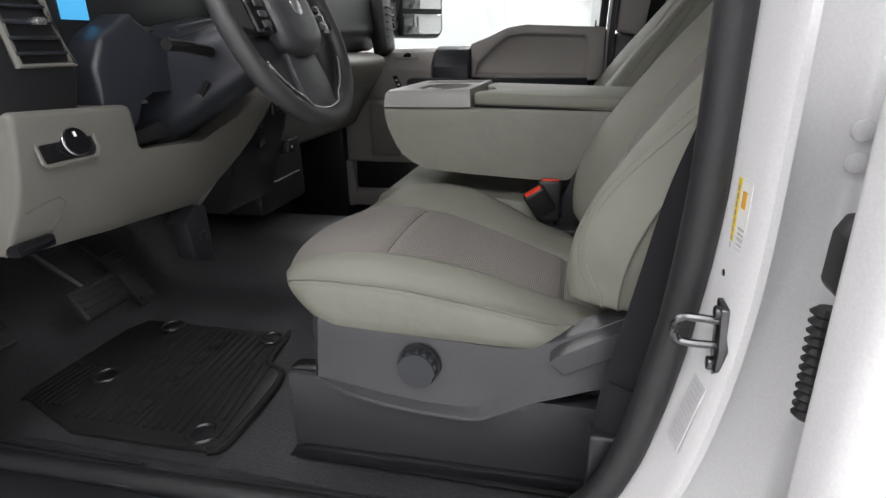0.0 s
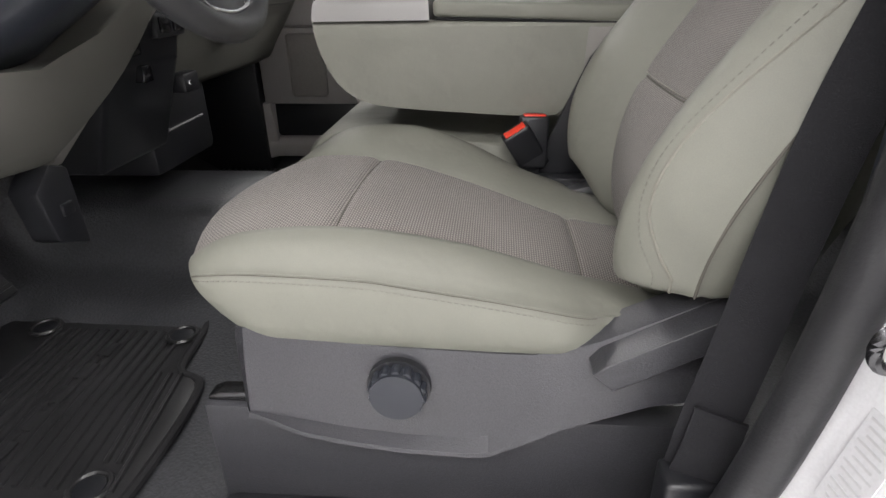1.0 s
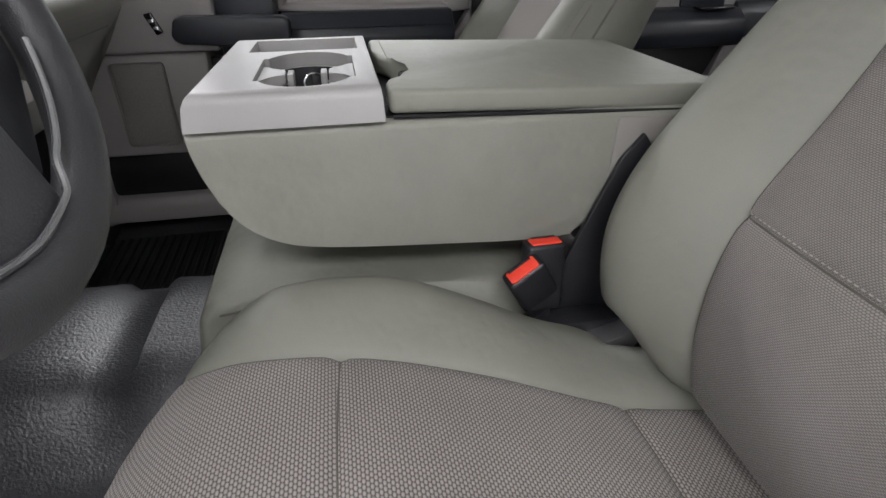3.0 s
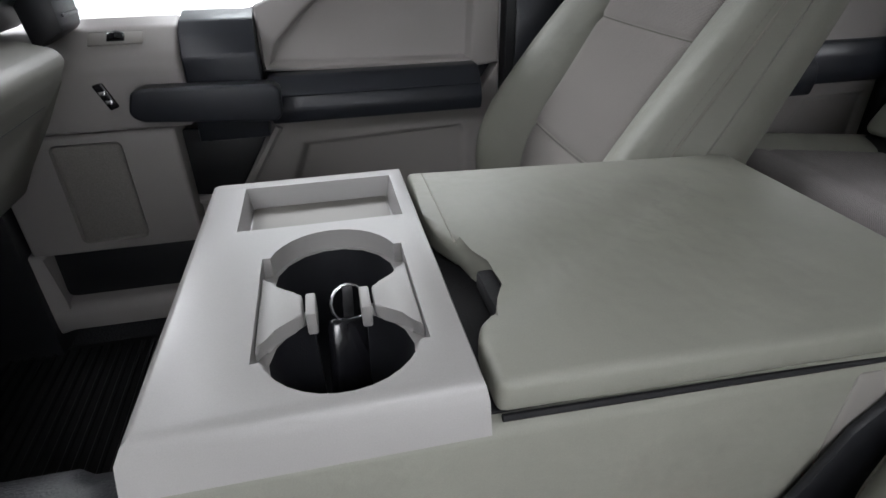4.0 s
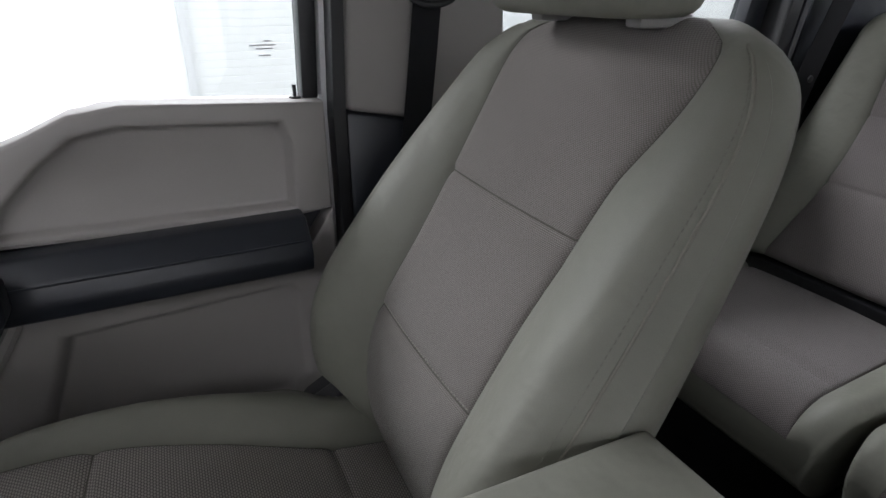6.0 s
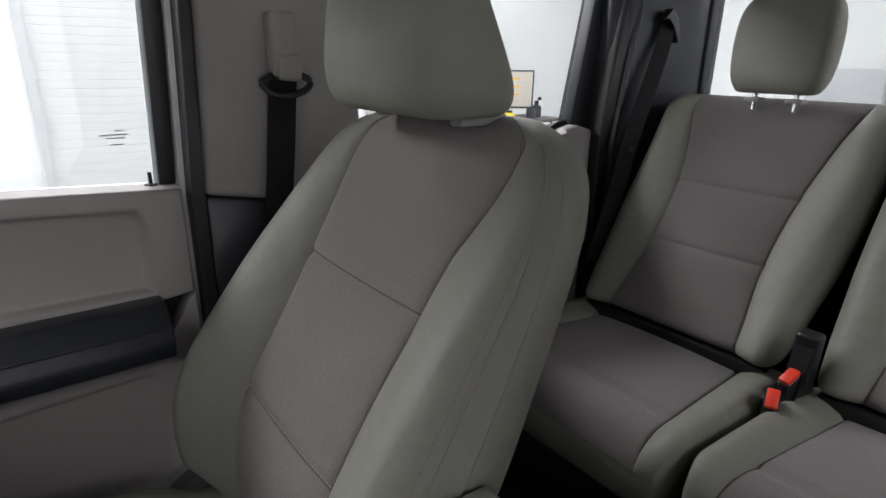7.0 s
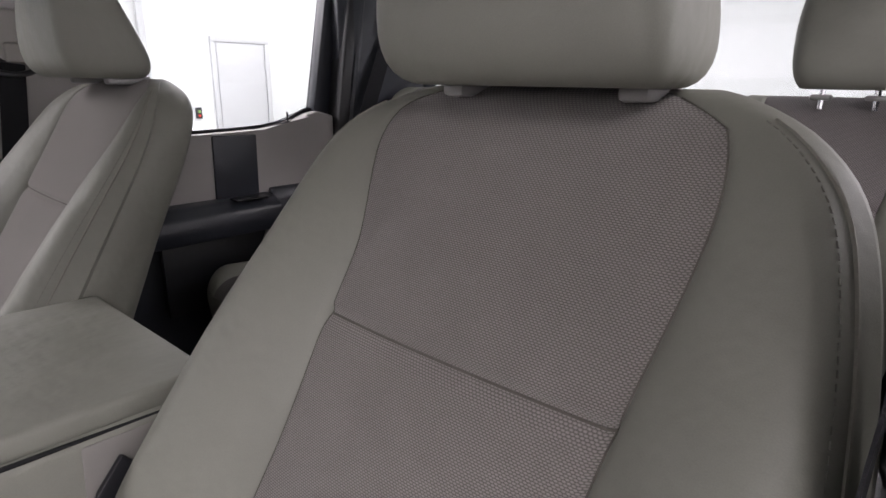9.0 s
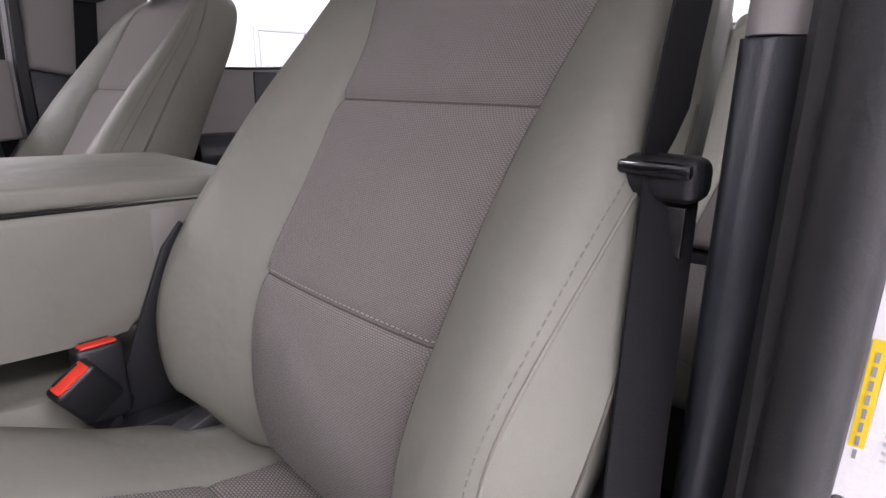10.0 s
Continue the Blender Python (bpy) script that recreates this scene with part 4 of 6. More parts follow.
# driver side body: painted jamb, rocker and rear door edge
shell = new("body_side")
structure(shell, "white painted truck body side with door opening", "vehicle body")
JAMB_DX = [(-0.12, -0.40), (0.0, -0.36), (0.045, -0.26), (0.075, -0.16), (0.135, -0.088), (0.205, -0.050), (0.33, -0.018), (0.46, -0.003), (0.60, 0.0), (1.30, 0.0)]
rings = []
for k in range(40):
    z = -0.12 + 1.42 * k / 39 if k > 22 else -0.12 + 0.80 * k / 22
    dx = lerp_table(JAMB_DX, z)
    d3 = dx * 0.75
    rings.append([(0.084 + dx, -0.795, z), (0.100 + dx, -0.816, z), (0.107 + dx, -0.826, z), (0.1135 + dx, -0.874, z), (0.122 + dx, -0.884, z), (0.130 + dx, -0.882, z), (0.133 + d3, -0.806, z), (0.153 + d3, -0.805, z), (0.185 + d3 * 0.4, -0.840, z), (0.20 + d3 * 0.2, -0.846, z), (0.34, -0.85, z), (0.34, -0.790, z)])
part("jamb", loft(rings), "paint", shell, "white painted pillar with moulded steps", angle=60)
part("rocker", prism([(-0.905, -0.12), (-0.90, -0.02), (-0.88, 0.022), (-0.83, 0.034), (-0.80, 0.03), (-0.80, -0.12)], "x", -1.5, -0.10, 0.008, 3), "paint", shell, "white painted rocker")
part("rear_quarter", box(0.30, 1.7, -0.92, -0.86, -0.1, 0.74, 0.02), "paint", shell)
# unseen panel, added to close the footwell against light from the side
part("kick_panel", box(-1.5, -0.97, -0.862, -0.80, -0.05, 0.64, 0.01), "black", shell)
part("front_fender", box(-1.9, -1.35, -0.92, -0.80, -0.1, 0.78, 0.03), "paint", shell)
seal_line = [(0.086, -0.812, 1.22), (0.086, -0.812, 0.70), (0.083, -0.812, 0.50), (0.064, -0.812, 0.34), (0.034, -0.812, 0.205), (-0.006, -0.812, 0.125), (-0.07, -0.812, 0.075), (-0.20, -0.81, 0.05), (-1.3, -0.835, 0.04)]
seal = new("door_seal")
structure(seal, "black rubber seal round the door opening", "door seal")
part("bulb", tube(smooth_line(seal_line, 6), 0.019, 12), "seal", seal)
part("lip", tube(smooth_line([(x + 0.006, y + 0.020, z) for x, y, z in seal_line], 6), 0.011, 8), "seal", seal)
rear_door = thing("rear_door", "white painted rear door standing slightly open", "vehicle door")
part("panel", prism([(0.143, -0.962), (0.158, -1.004), (0.205, -1.016), (1.05, -1.03), (1.05, -0.97), (0.22, -0.945)], "z", -0.05, 0.75, 0.010, 3), "paint", rear_door)
part("edge_rubber", prism([(0.150, 0.500), (0.156, 0.492), (0.170, 0.494), (0.170, 0.556), (0.158, 0.554), (0.151, 0.540)], "y", -0.958, -0.925, 0.003), "black", rear_door)
# door never in view, added to block light from the front left
fd = thing("driver_door", "white driver door, out of view, standing open as a light block, with grey inner panel", "vehicle door")
fd.matrix_world = pose(-1.18, -0.90, 0, 0, 0, -62)
part("outer_skin", box(0, 1.08, -0.045, 0.0, -0.10, 0.70, 0.02), "paint", fd)
part("inner_panel", box(0.02, 1.06, 0.001, 0.05, -0.08, 0.69, 0.02), "door", fd)
part("door_frame", tube([(0.05, 0, 0.70), (0.45, 0, 1.18), (1.05, 0, 1.22), (1.07, 0, 0.70)], 0.022, 8), "black", fd)
for z in (0.604, 0.577):
    part("hinge_bolt", disc(0.190, -0.8440, z, "y", 0.0095, -0.008, 20, 0.003), "paint", shell, "white painted hinge bolt")
boot = thing("wiring_boot", "black accordion rubber wiring boot between pillar and rear door", "rubber boot")
rings = []
for k in range(25):
    t = k / 24
    c = Vector((0.166 + 0.003 * t, -0.915, 0.470 - 0.108 * t))
    r = 0.010 + (0.003 if k % 2 else -0.002)
    rings.append([c + Vector((r * math.cos(a), 0.9 * r * math.sin(a), 0)) for a in (q * math.pi / 6 for q in range(12))])
part("bellows", loft(rings), "seal", boot, smooth=False)
latch = thing("door_striker", "dark metal door striker bolted to the white pillar", "striker")
part("plate", prism([(-0.844, 0.442), (-0.866, 0.438), (-0.878, 0.40), (-0.876, 0.376), (-0.866, 0.366), (-0.850, 0.385)], "x", 0.100, 0.111, 0.002), "steel", latch)
part("loop", tube(smooth_line([(0.106, -0.862, 0.424), (0.080, -0.862, 0.426), (0.066, -0.860, 0.424), (0.061, -0.860, 0.412), (0.066, -0.860, 0.400), (0.080, -0.862, 0.398), (0.106, -0.862, 0.398)], 4), 0.0042, 8), "steel", latch)
for z in (0.433, 0.378):
    part("bolt", disc(0.101, -0.862, z, "x", 0.007, -0.006, 12, 0.001), "steel", latch)
lab = thing("warning_label", "yellow and white warning label on the white pillar", "label")
lab.matrix_world = Matrix.Translation((0.107, -0.826, 0.0)) @ Matrix(((0.135, 0.0, -0.991), (-0.991, 0.0, -0.135), (0, 1, 0))).to_4x4()
# local axes: x outwards along the pillar face, y up, z off the face
part("yellow_strip", prism([(0.004, 0.474), (0.011, 0.474), (0.011, 0.558), (0.004, 0.558)], "z", 0.0004, 0.0012), "yellow", lab)
part("white_panel", prism([(0.0115, 0.470), (0.034, 0.470), (0.034, 0.558), (0.0115, 0.558)], "z", 0.0004, 0.0010), "label", lab)
part("orange_block", prism([(0.017, 0.532), (0.026, 0.532), (0.026, 0.548), (0.017, 0.548)], "z", 0.0008, 0.0014), "orange_ink", lab)
for k in range(8):
    part("text_bar", box(0.018, 0.031, 0.512 - 0.005 * k, 0.514 - 0.005 * k, 0.0009, 0.0014), "faint_ink", lab)
for k in range(9):
    part("text_bar", box(0.0066, 0.0084, 0.546 - 0.008 * k, 0.5515 - 0.008 * k, 0.0010, 0.0016), "ink", lab)
part("rivet", disc(0.006, 0.462, 0.0, "z", 0.005, 0.003, 16, 0.001), "chrome", lab)
lab2 = thing("data_label", "white data label with faint grey print on the pillar", "label")
lab2.matrix_world = Matrix.Translation((0.0865, -0.852, 0.31)) @ Matrix(((0.135, 0.0, -0.991), (-0.991, 0.0, -0.135), (0, 1, 0))).to_4x4() @ pose(0, 0, 0, -14, 0, 0)
part("paper", box(-0.016, 0.016, -0.040, 0.040, 0.0, 0.0012), "paint", lab2)
for k in range(12):
    part("text_bar", box(-0.013 + 0.002 * (k % 3), 0.012 - 0.004 * (k % 2), 0.033 - 0.0060 * k, 0.0348 - 0.0060 * k, 0.0012, 0.0016), "faint_ink", lab2)

# driver side pillar trim and belt
pillar = new("pillar_trim_driver")
structure(pillar, "grey and black plastic pillar trim behind the driver seat", "pillar trim")
plan = [(p.x, p.y) for p in smooth_line([(0.112, -0.797, 0), (0.104, -0.778, 0), (0.096, -0.762, 0), (0.102, -0.751, 0), (0.125, -0.745, 0), (0.20, -0.742, 0), (0.27, -0.758, 0), (0.30, -0.80, 0)], 5)]
part("upper_trim", prism(plan, "z", 0.703, 1.24, 0.004), "door", pillar, "warm grey upper trim", angle=60)
part("lower_trim", prism([(x, y + 0.002) for x, y in plan], "z", 0.04, 0.702, 0.004), "navy", pillar, "blue-black lower trim", angle=60)
belt = thing("seat_belt", "black driver seat belt hanging with its tongue", "seat belt", "seat belts")
part("webbing", belt_strip([(0.225, -0.730, 1.06), (0.172, -0.708, 0.85), (0.147, -0.702, 0.72), (0.128, -0.702, 0.63)], 0.047, 0.0016, (0.97, -0.06, 0.0)), "belt", belt)
part("lower_webbing", belt_strip([(0.122, -0.714, 0.625), (0.086, -0.728, 0.52), (0.064, -0.737, 0.42), (0.046, -0.750, 0.34), (0.028, -0.760, 0.26), (0.020, -0.764, 0.205)], 0.046, 0.0018, (0.93, -0.35, 0.0)), "belt", belt)
tongue = part("tongue", box(0.101, 0.131, -0.737, -0.685, 0.610, 0.638, 0.009, 3), "black", belt, "black plastic belt tongue")
part("tongue_plate", box(0.112, 0.116, -0.728, -0.690, 0.575, 0.607, 0.001), "steel", tongue)
part("tongue_bar", box(0.096, 0.104, -0.734, -0.688, 0.626, 0.635, 0.003), "gloss", tongue)
part("webbing_fold", belt_strip([(0.034, -0.766, 0.275), (0.028, -0.770, 0.24), (0.020, -0.772, 0.205)], 0.042, 0.004, (0.93, -0.35, 0.0)), "belt", belt, "bunched and sewn end of the webbing")
anchor = part("anchor_sleeve", box(-0.006, 0.042, -0.786, -0.750, 0.10, 0.212, 0.006, 3), "black", belt, "black plastic belt anchor sleeve")

# ---------------------------------------------------------------- passenger front door


def framed(outer, inner, y_face, y_deep, bm=None):
    """A panel whose middle is sunk: outer and inner outlines (x, z) with as many corners."""
    bm = bm or bmesh.new()
    o = [bm.verts.new((x, y_face, z)) for x, z in outer]
    ob_ = [bm.verts.new((x, y_face + 0.05, z)) for x, z in outer]
    i1 = [bm.verts.new((x, y_face, z)) for x, z in inner]
    cx, cz = sum(p[0] for p in inner) / len(inner), sum(p[1] for p in inner) / len(inner)
    i2 = [bm.verts.new((x + (cx - x) * 0.06, y_deep, z + (cz - z) * 0.08)) for x, z in inner]
    n = len(outer)
    for k in range(n):
        j = (k + 1) % n
        bm.faces.new((o[k], o[j], i1[j], i1[k]))
        bm.faces.new((i1[k], i1[j], i2[j], i2[k]))
        bm.faces.new((o[j], o[k], ob_[k], ob_[j]))
    bm.faces.new(i2)
    es = [e for e in bm.edges if all(v in i1 for v in e.verts) or all(v in i2 for v in e.verts) or all(v in o for v in e.verts)]
    bmesh.ops.bevel(bm, geom=es, offset=0.006, segments=2, affect="EDGES", profile=0.5)
    return bm


pdoor = thing("passenger_door", "closed warm grey passenger door with black armrest and window", "vehicle door")
SILL = [(-1.15, 0.650), (-0.80, 0.661), (-0.588, 0.660), (-0.52, 0.663), (-0.455, 0.674), (-0.373, 0.703), (-0.32, 0.727), (-0.28, 0.737), (-0.24, 0.738), (0.036, 0.722)]
part("shell", prism([(-1.15, -0.1), *[(x, z - 0.008) for x, z in SILL], (0.036, -0.1)], "y", 0.842, 0.90, 0.004), "navy", pdoor)
part("upper_panel", framed([(-0.452, 0.674), (-0.373, 0.703), (-0.315, 0.729), (-0.25, 0.738), (0.033, 0.722), (0.033, 0.545), (-0.02, 0.540), (-0.452, 0.555)],
                           [(-0.425, 0.605), (-0.368, 0.660), (-0.318, 0.698), (-0.26, 0.708), (-0.035, 0.696), (-0.022, 0.67), (-0.026, 0.556), (-0.44, 0.566)], 0.800, 0.822), "door", pdoor, angle=50)
part("lower_panel", framed([(-0.64, 0.455), (-0.45, 0.455), (-0.02, 0.47), (0.033, 0.545), (0.033, 0.06), (-0.64, 0.06)],
                           [(-0.47, 0.20), (-0.395, 0.405), (-0.05, 0.420), (-0.036, 0.40), (-0.036, 0.225), (-0.06, 0.195)], 0.797, 0.812), "door", pdoor, angle=50)
part("front_block", prism([(0.729, 0.480), (0.728, 0.588), (0.742, 0.612), (0.79, 0.652), (0.85, 0.664), (0.85, 0.480)], "x", -0.95, -0.588, 0.008, 3), "door", pdoor, angle=45)
part("front_block", prism([(0.732, 0.235), (0.729, 0.479), (0.85, 0.479), (0.85, 0.235)], "x", -0.95, -0.624, 0.008, 3), "door", pdoor, angle=45)
part("pull_column", prism([(0.748, 0.44), (0.748, 0.60), (0.768, 0.635), (0.79, 0.658), (0.85, 0.670), (0.85, 0.44)], "x", -0.587, -0.453, 0.006), "navy", pdoor, "blue-black trim column")
part("pull_pocket", prism([(-0.625, 0.458), (-0.455, 0.448), (-0.535, 0.318), (-0.56, 0.310), (-0.638, 0.318)], "y", 0.783, 0.80, 0.004), "black", pdoor)
part("pocket_rim", tube(smooth_line([(-0.645, 0.792, 0.45), (-0.652, 0.792, 0.318), (-0.645, 0.792, 0.306), (-0.56, 0.792, 0.302), (-0.53, 0.792, 0.312), (-0.44, 0.792, 0.448)], 5), 0.011, 8), "door", pdoor)
handle = part("grab_handle", prism([(-0.682, 0.522), (-0.672, 0.556), (-0.652, 0.562), (-0.43, 0.556), (-0.418, 0.545), (-0.420, 0.498), (-0.432, 0.486), (-0.66, 0.502), (-0.676, 0.510)], "y", 0.690, 0.735, 0.010, 3), "navy", pdoor, "blue-black moulded grab handle")
part("armrest", prism([(0.735, 0.468), (0.728, 0.495), (0.738, 0.522), (0.768, 0.552), (0.81, 0.553), (0.81, 0.462)], "x", -0.445, -0.020, 0.006), "navy", pdoor, "blue-black door armrest")
part("armrest_crease", tube([(-0.44, 0.7355, 0.521), (-0.03, 0.7355, 0.521)], 0.0018, 6), "navy", pdoor)
part("map_pocket", prism([(-0.93, 0.125), (-0.93, 0.232), (-0.55, 0.236), (-0.55, 0.112), (-0.90, 0.112)], "y", 0.762, 0.80, 0.004), "black", pdoor)
part("pocket_lip", prism([(0.725, 0.055), (0.722, 0.098), (0.735, 0.118), (0.80, 0.125), (0.80, 0.04)], "x", -0.955, -0.10, 0.008), "door", pdoor)
part("pocket_end", prism([(-0.958, 0.045), (-0.962, 0.10), (-0.962, 0.24), (-0.925, 0.24), (-0.928, 0.13), (-0.915, 0.110), (-0.90, 0.06)], "y", 0.728, 0.80, 0.007, 3), "door", pdoor)
part("speaker_grille", box(-0.845, -0.722, 0.7262, 0.732, 0.262, 0.462, 0.010, 3), "grille", pdoor, "finely perforated speaker grille")
bez = part("switch_bezel", box(-0.046, 0.046, -0.014, 0.014, 0, 0.004, 0.003), "grey", pdoor, "warm grey window switch bezel")
bez.matrix_basis = pose(-0.690, 0.765, 0.6355, 41, 0, 0)
part("window_switch", prism([(-0.016, 0.0), (0.016, 0.0), (0.016, 0.008), (0.004, 0.014), (-0.012, 0.009)], "y", -0.008, 0.008, 0.002), "gloss", bez)
lockp = part("lock_switch", prism([(-0.740, 0.566), (-0.722, 0.570), (-0.704, 0.526), (-0.720, 0.520)], "y", 0.722, 0.731, 0.003), "gloss", pdoor, "gloss black lock switch")
part("switch_face", box(-0.731, -0.719, 0.7195, 0.7225, 0.548, 0.556, 0.001), "chrome", lockp)
part("switch_face", box(-0.724, -0.712, 0.7195, 0.7225, 0.532, 0.540, 0.001), "chrome", lockp)
pin = part("lock_pin", tube([(-0.003, 0.842, 0.720), (-0.003, 0.842, 0.745)], 0.0032, 10), "black", pdoor, "black lock pin")
part("pin_collar", disc(-0.003, 0.842, 0.722, "z", 0.010, 0.005, 20, 0.002), "black", pin)
part("frame_rear", prism([(0.008, 0.72), (0.034, 0.72), (0.062, 1.25), (0.030, 1.25)], "y", 0.84, 0.88, 0.004), "black", pdoor, "black window frame")
part("frame_top", box(-1.0, 0.06, 0.84, 0.88, 1.21, 1.26, 0.004), "black", pdoor)
part("sill_strip", tube(smooth_line([(x, 0.862, z - 0.011) for x, z in SILL], 3), 0.006, 6), "black", pdoor)
glass = part("window_pane", prism([*SILL[1:], (0.05, 1.22), (-0.6, 1.22)], "y", 0.866, 0.870), "glass", pdoor, "clear door window", smooth=False)
glass.visible_shadow = False
mark = thing("glass_marking", "small dark print on the passenger window", "marking")
for x, z, w_ in ((-0.012, 0.808, 0.012), (-0.020, 0.802, 0.040), (-0.018, 0.797, 0.026), (-0.018, 0.787, 0.018)):
    part("print_bar", box(x - w_ / 2 - 0.02, x + w_ / 2 - 0.02, 0.8648, 0.8656, z, z + 0.0019), "ink", mark)

# outside mirror
mirror = thing("side_mirror", "black twin-glass towing mirror on the passenger door", "mirror")
mirror.matrix_world = pose(-0.70, 1.035, 0, 0, 0, -38)
part("arm", tube([(0.02, -0.18, 0.755), (-0.05, -0.10, 0.76), (-0.06, 0.0, 0.765)], 0.026, 10), "black", mirror)
part("arm", tube([(0.02, -0.18, 0.86), (-0.05, -0.10, 0.86), (-0.06, 0.0, 0.86)], 0.022, 10), "black", mirror)
part("housing", prism([(-0.118, 0.705), (-0.115, 1.0), (-0.09, 1.03), (0.09, 1.03), (0.118, 1.0), (0.116, 0.73), (0.09, 0.70)], "x", -0.095, 0.0, 0.018, 3), "black", mirror)
part("lower_glass", prism([(-0.098, 0.718), (-0.098, 0.795), (0.100, 0.795), (0.098, 0.735), (0.084, 0.718)], "x", 0.0, 0.004, 0.002), "mirror", mirror, "convex lower mirror glass")
part("upper_glass", prism([(-0.098, 0.815), (-0.094, 1.01), (0.094, 1.01), (0.100, 0.815)], "x", 0.0, 0.004, 0.002), "mirror", mirror, "upper mirror glass")

# ---------------------------------------------------------------- passenger pillars, rear door, rear wall, roof
bp = new("pillar_trim_passenger")
structure(bp, "grey and black plastic pillar trim on the passenger side", "pillar trim")
part("seal_strip", prism([(0.044, 0.05), (0.064, 0.05), (0.064, 0.70), (0.092, 1.25), (0.070, 1.25), (0.044, 0.70)], "y", 0.790, 0.86, 0.006), "seal", bp)
part("jamb_strip", prism([(0.036, 0.05), (0.046, 0.05), (0.046, 0.70), (0.074, 1.25), (0.062, 1.25), (0.036, 0.70)], "y", 0.830, 0.90, 0.002), "paint", bp)
part("upper_trim", prism([(0.066, 0.705), (0.30, 0.66), (0.36, 0.80), (0.34, 1.25), (0.094, 1.25)], "y", 0.80, 0.90, 0.012, 3), "door", bp, "warm grey upper trim")
part("lower_trim", prism([(0.064, 0.05), (0.30, 0.05), (0.30, 0.66), (0.066, 0.704)], "y", 0.797, 0.90, 0.010), "navy", bp, "blue-black lower trim")
pb = thing("seat_belt", "black passenger seat belt on the pillar with grey guide", "seat belt", "seat belts")
part("webbing", belt_strip([(0.205, 0.782, 0.885), (0.188, 0.775, 0.75), (0.165, 0.765, 0.60), (0.13, 0.75, 0.40), (0.10, 0.74, 0.25)], 0.048, 0.0016, (1, 0, -0.15)), "belt", pb)
part("guide_cover", box(0.185, 0.230, 0.765, 0.800, 0.890, 0.990, 0.008, 3), "grey", pb, "warm grey adjuster cover")
part("guide_button", box(0.192, 0.230, 0.757, 0.770, 0.885, 0.925, 0.006, 3), "grey", pb)
part("guide_ring", tube(smooth_line([(0.165, 0.775, 0.882), (0.18, 0.768, 0.866), (0.208, 0.762, 0.862), (0.238, 0.766, 0.870), (0.248, 0.772, 0.884), (0.23, 0.776, 0.893), (0.19, 0.778, 0.893), (0.165, 0.775, 0.882)], 4), 0.006, 8), "black", pb)
part("retractor_clip", box(0.142, 0.165, 0.770, 0.80, 0.565, 0.60, 0.005), "black", pb)
rd = thing("rear_passenger_door", "closed warm grey rear door with black armrest and window", "vehicle door")
RSILL = [(0.30, 0.715), (0.60, 0.712), (0.80, 0.718), (0.90, 0.730), (0.96, 0.757), (1.00, 0.766), (1.06, 0.750)]
part("shell", prism([(0.30, -0.1), *RSILL, (1.08, -0.1)], "y", 0.846, 0.90, 0.004), "navy", rd)
part("upper_panel", prism([*RSILL, (1.06, 0.50), (0.30, 0.50)], "y", 0.812, 0.85, 0.008, 3), "door", rd)
part("trim_column", prism([(0.630, 0.50), (0.635, 0.708), (0.770, 0.706), (0.765, 0.50)], "y", 0.806, 0.85, 0.004), "navy", rd)
part("armrest", prism([(0.745, 0.432), (0.735, 0.470), (0.742, 0.505), (0.775, 0.528), (0.83, 0.535), (0.83, 0.440)], "x", 0.42, 0.80, 0.008), "navy", rd, "blue-black armrest with pull cup")
part("armrest_rear", prism([(0.785, 0.445), (0.780, 0.47), (0.785, 0.515), (0.80, 0.545), (0.83, 0.545), (0.83, 0.445)], "x", 0.80, 1.05, 0.008), "navy", rd)
part("switch_plate", box(0.66, 0.76, 0.748, 0.79, 0.528, 0.534, 0.002), "gloss", rd)
part("lower_panel", framed([(0.80, 0.44), (0.84, 0.44), (1.06, 0.44), (1.06, 0.13), (0.70, 0.13)], [(0.76, 0.20), (0.86, 0.405), (1.035, 0.412), (1.035, 0.22), (1.0, 0.2)], 0.812, 0.824), "door", rd, angle=50)
part("pull_pocket", prism([(0.46, 0.43), (0.78, 0.43), (0.68, 0.22), (0.46, 0.22)], "y", 0.80, 0.815, 0.003), "black", rd)
pin2 = part("lock_pin", tube([(0.905, 0.845, 0.725), (0.905, 0.845, 0.765)], 0.003, 10), "black", rd, "black lock pin")
part("pin_collar", disc(0.905, 0.845, 0.732, "z", 0.009, 0.005, 20, 0.002), "black", pin2)
part("sill_strip", tube(smooth_line([(x, 0.86, z + 0.003) for x, z in RSILL], 4), 0.007, 6), "black", rd)
part("frame_rear", prism([(1.00, 0.76), (1.062, 0.745), (1.135, 1.26), (1.095, 1.26)], "y", 0.84, 0.885, 0.005), "navy", rd, "blue-black window frame")
rg = part("window_pane", prism([*RSILL[:-1], (1.08, 1.23), (0.30, 1.23)], "y", 0.868, 0.872), "glass", rd, smooth=False)
rg.visible_shadow = False

cp = new("pillar_trim_rear")
structure(cp, "blue-black plastic rear pillar trim", "pillar trim")
part("front_flange", prism([(1.062, 0.05), (1.10, 0.05), (1.10, 0.74), (1.185, 1.26), (1.14, 1.26), (1.062, 0.74)], "y", 0.785, 0.90, 0.012, 3), "seal", cp)
part("seal_strip", tube([(1.115, 0.79, 0.05), (1.115, 0.79, 0.74), (1.195, 0.79, 1.25)], 0.014, 8), "navy", cp)
part("main_trim", prism([(1.09, 0.805), (1.14, 0.782), (1.25, 0.77), (1.36, 0.735), (1.42, 0.72), (1.45, 0.90), (1.09, 0.90)], "z", 0.05, 1.26, 0.012, 3), "navy", cp)
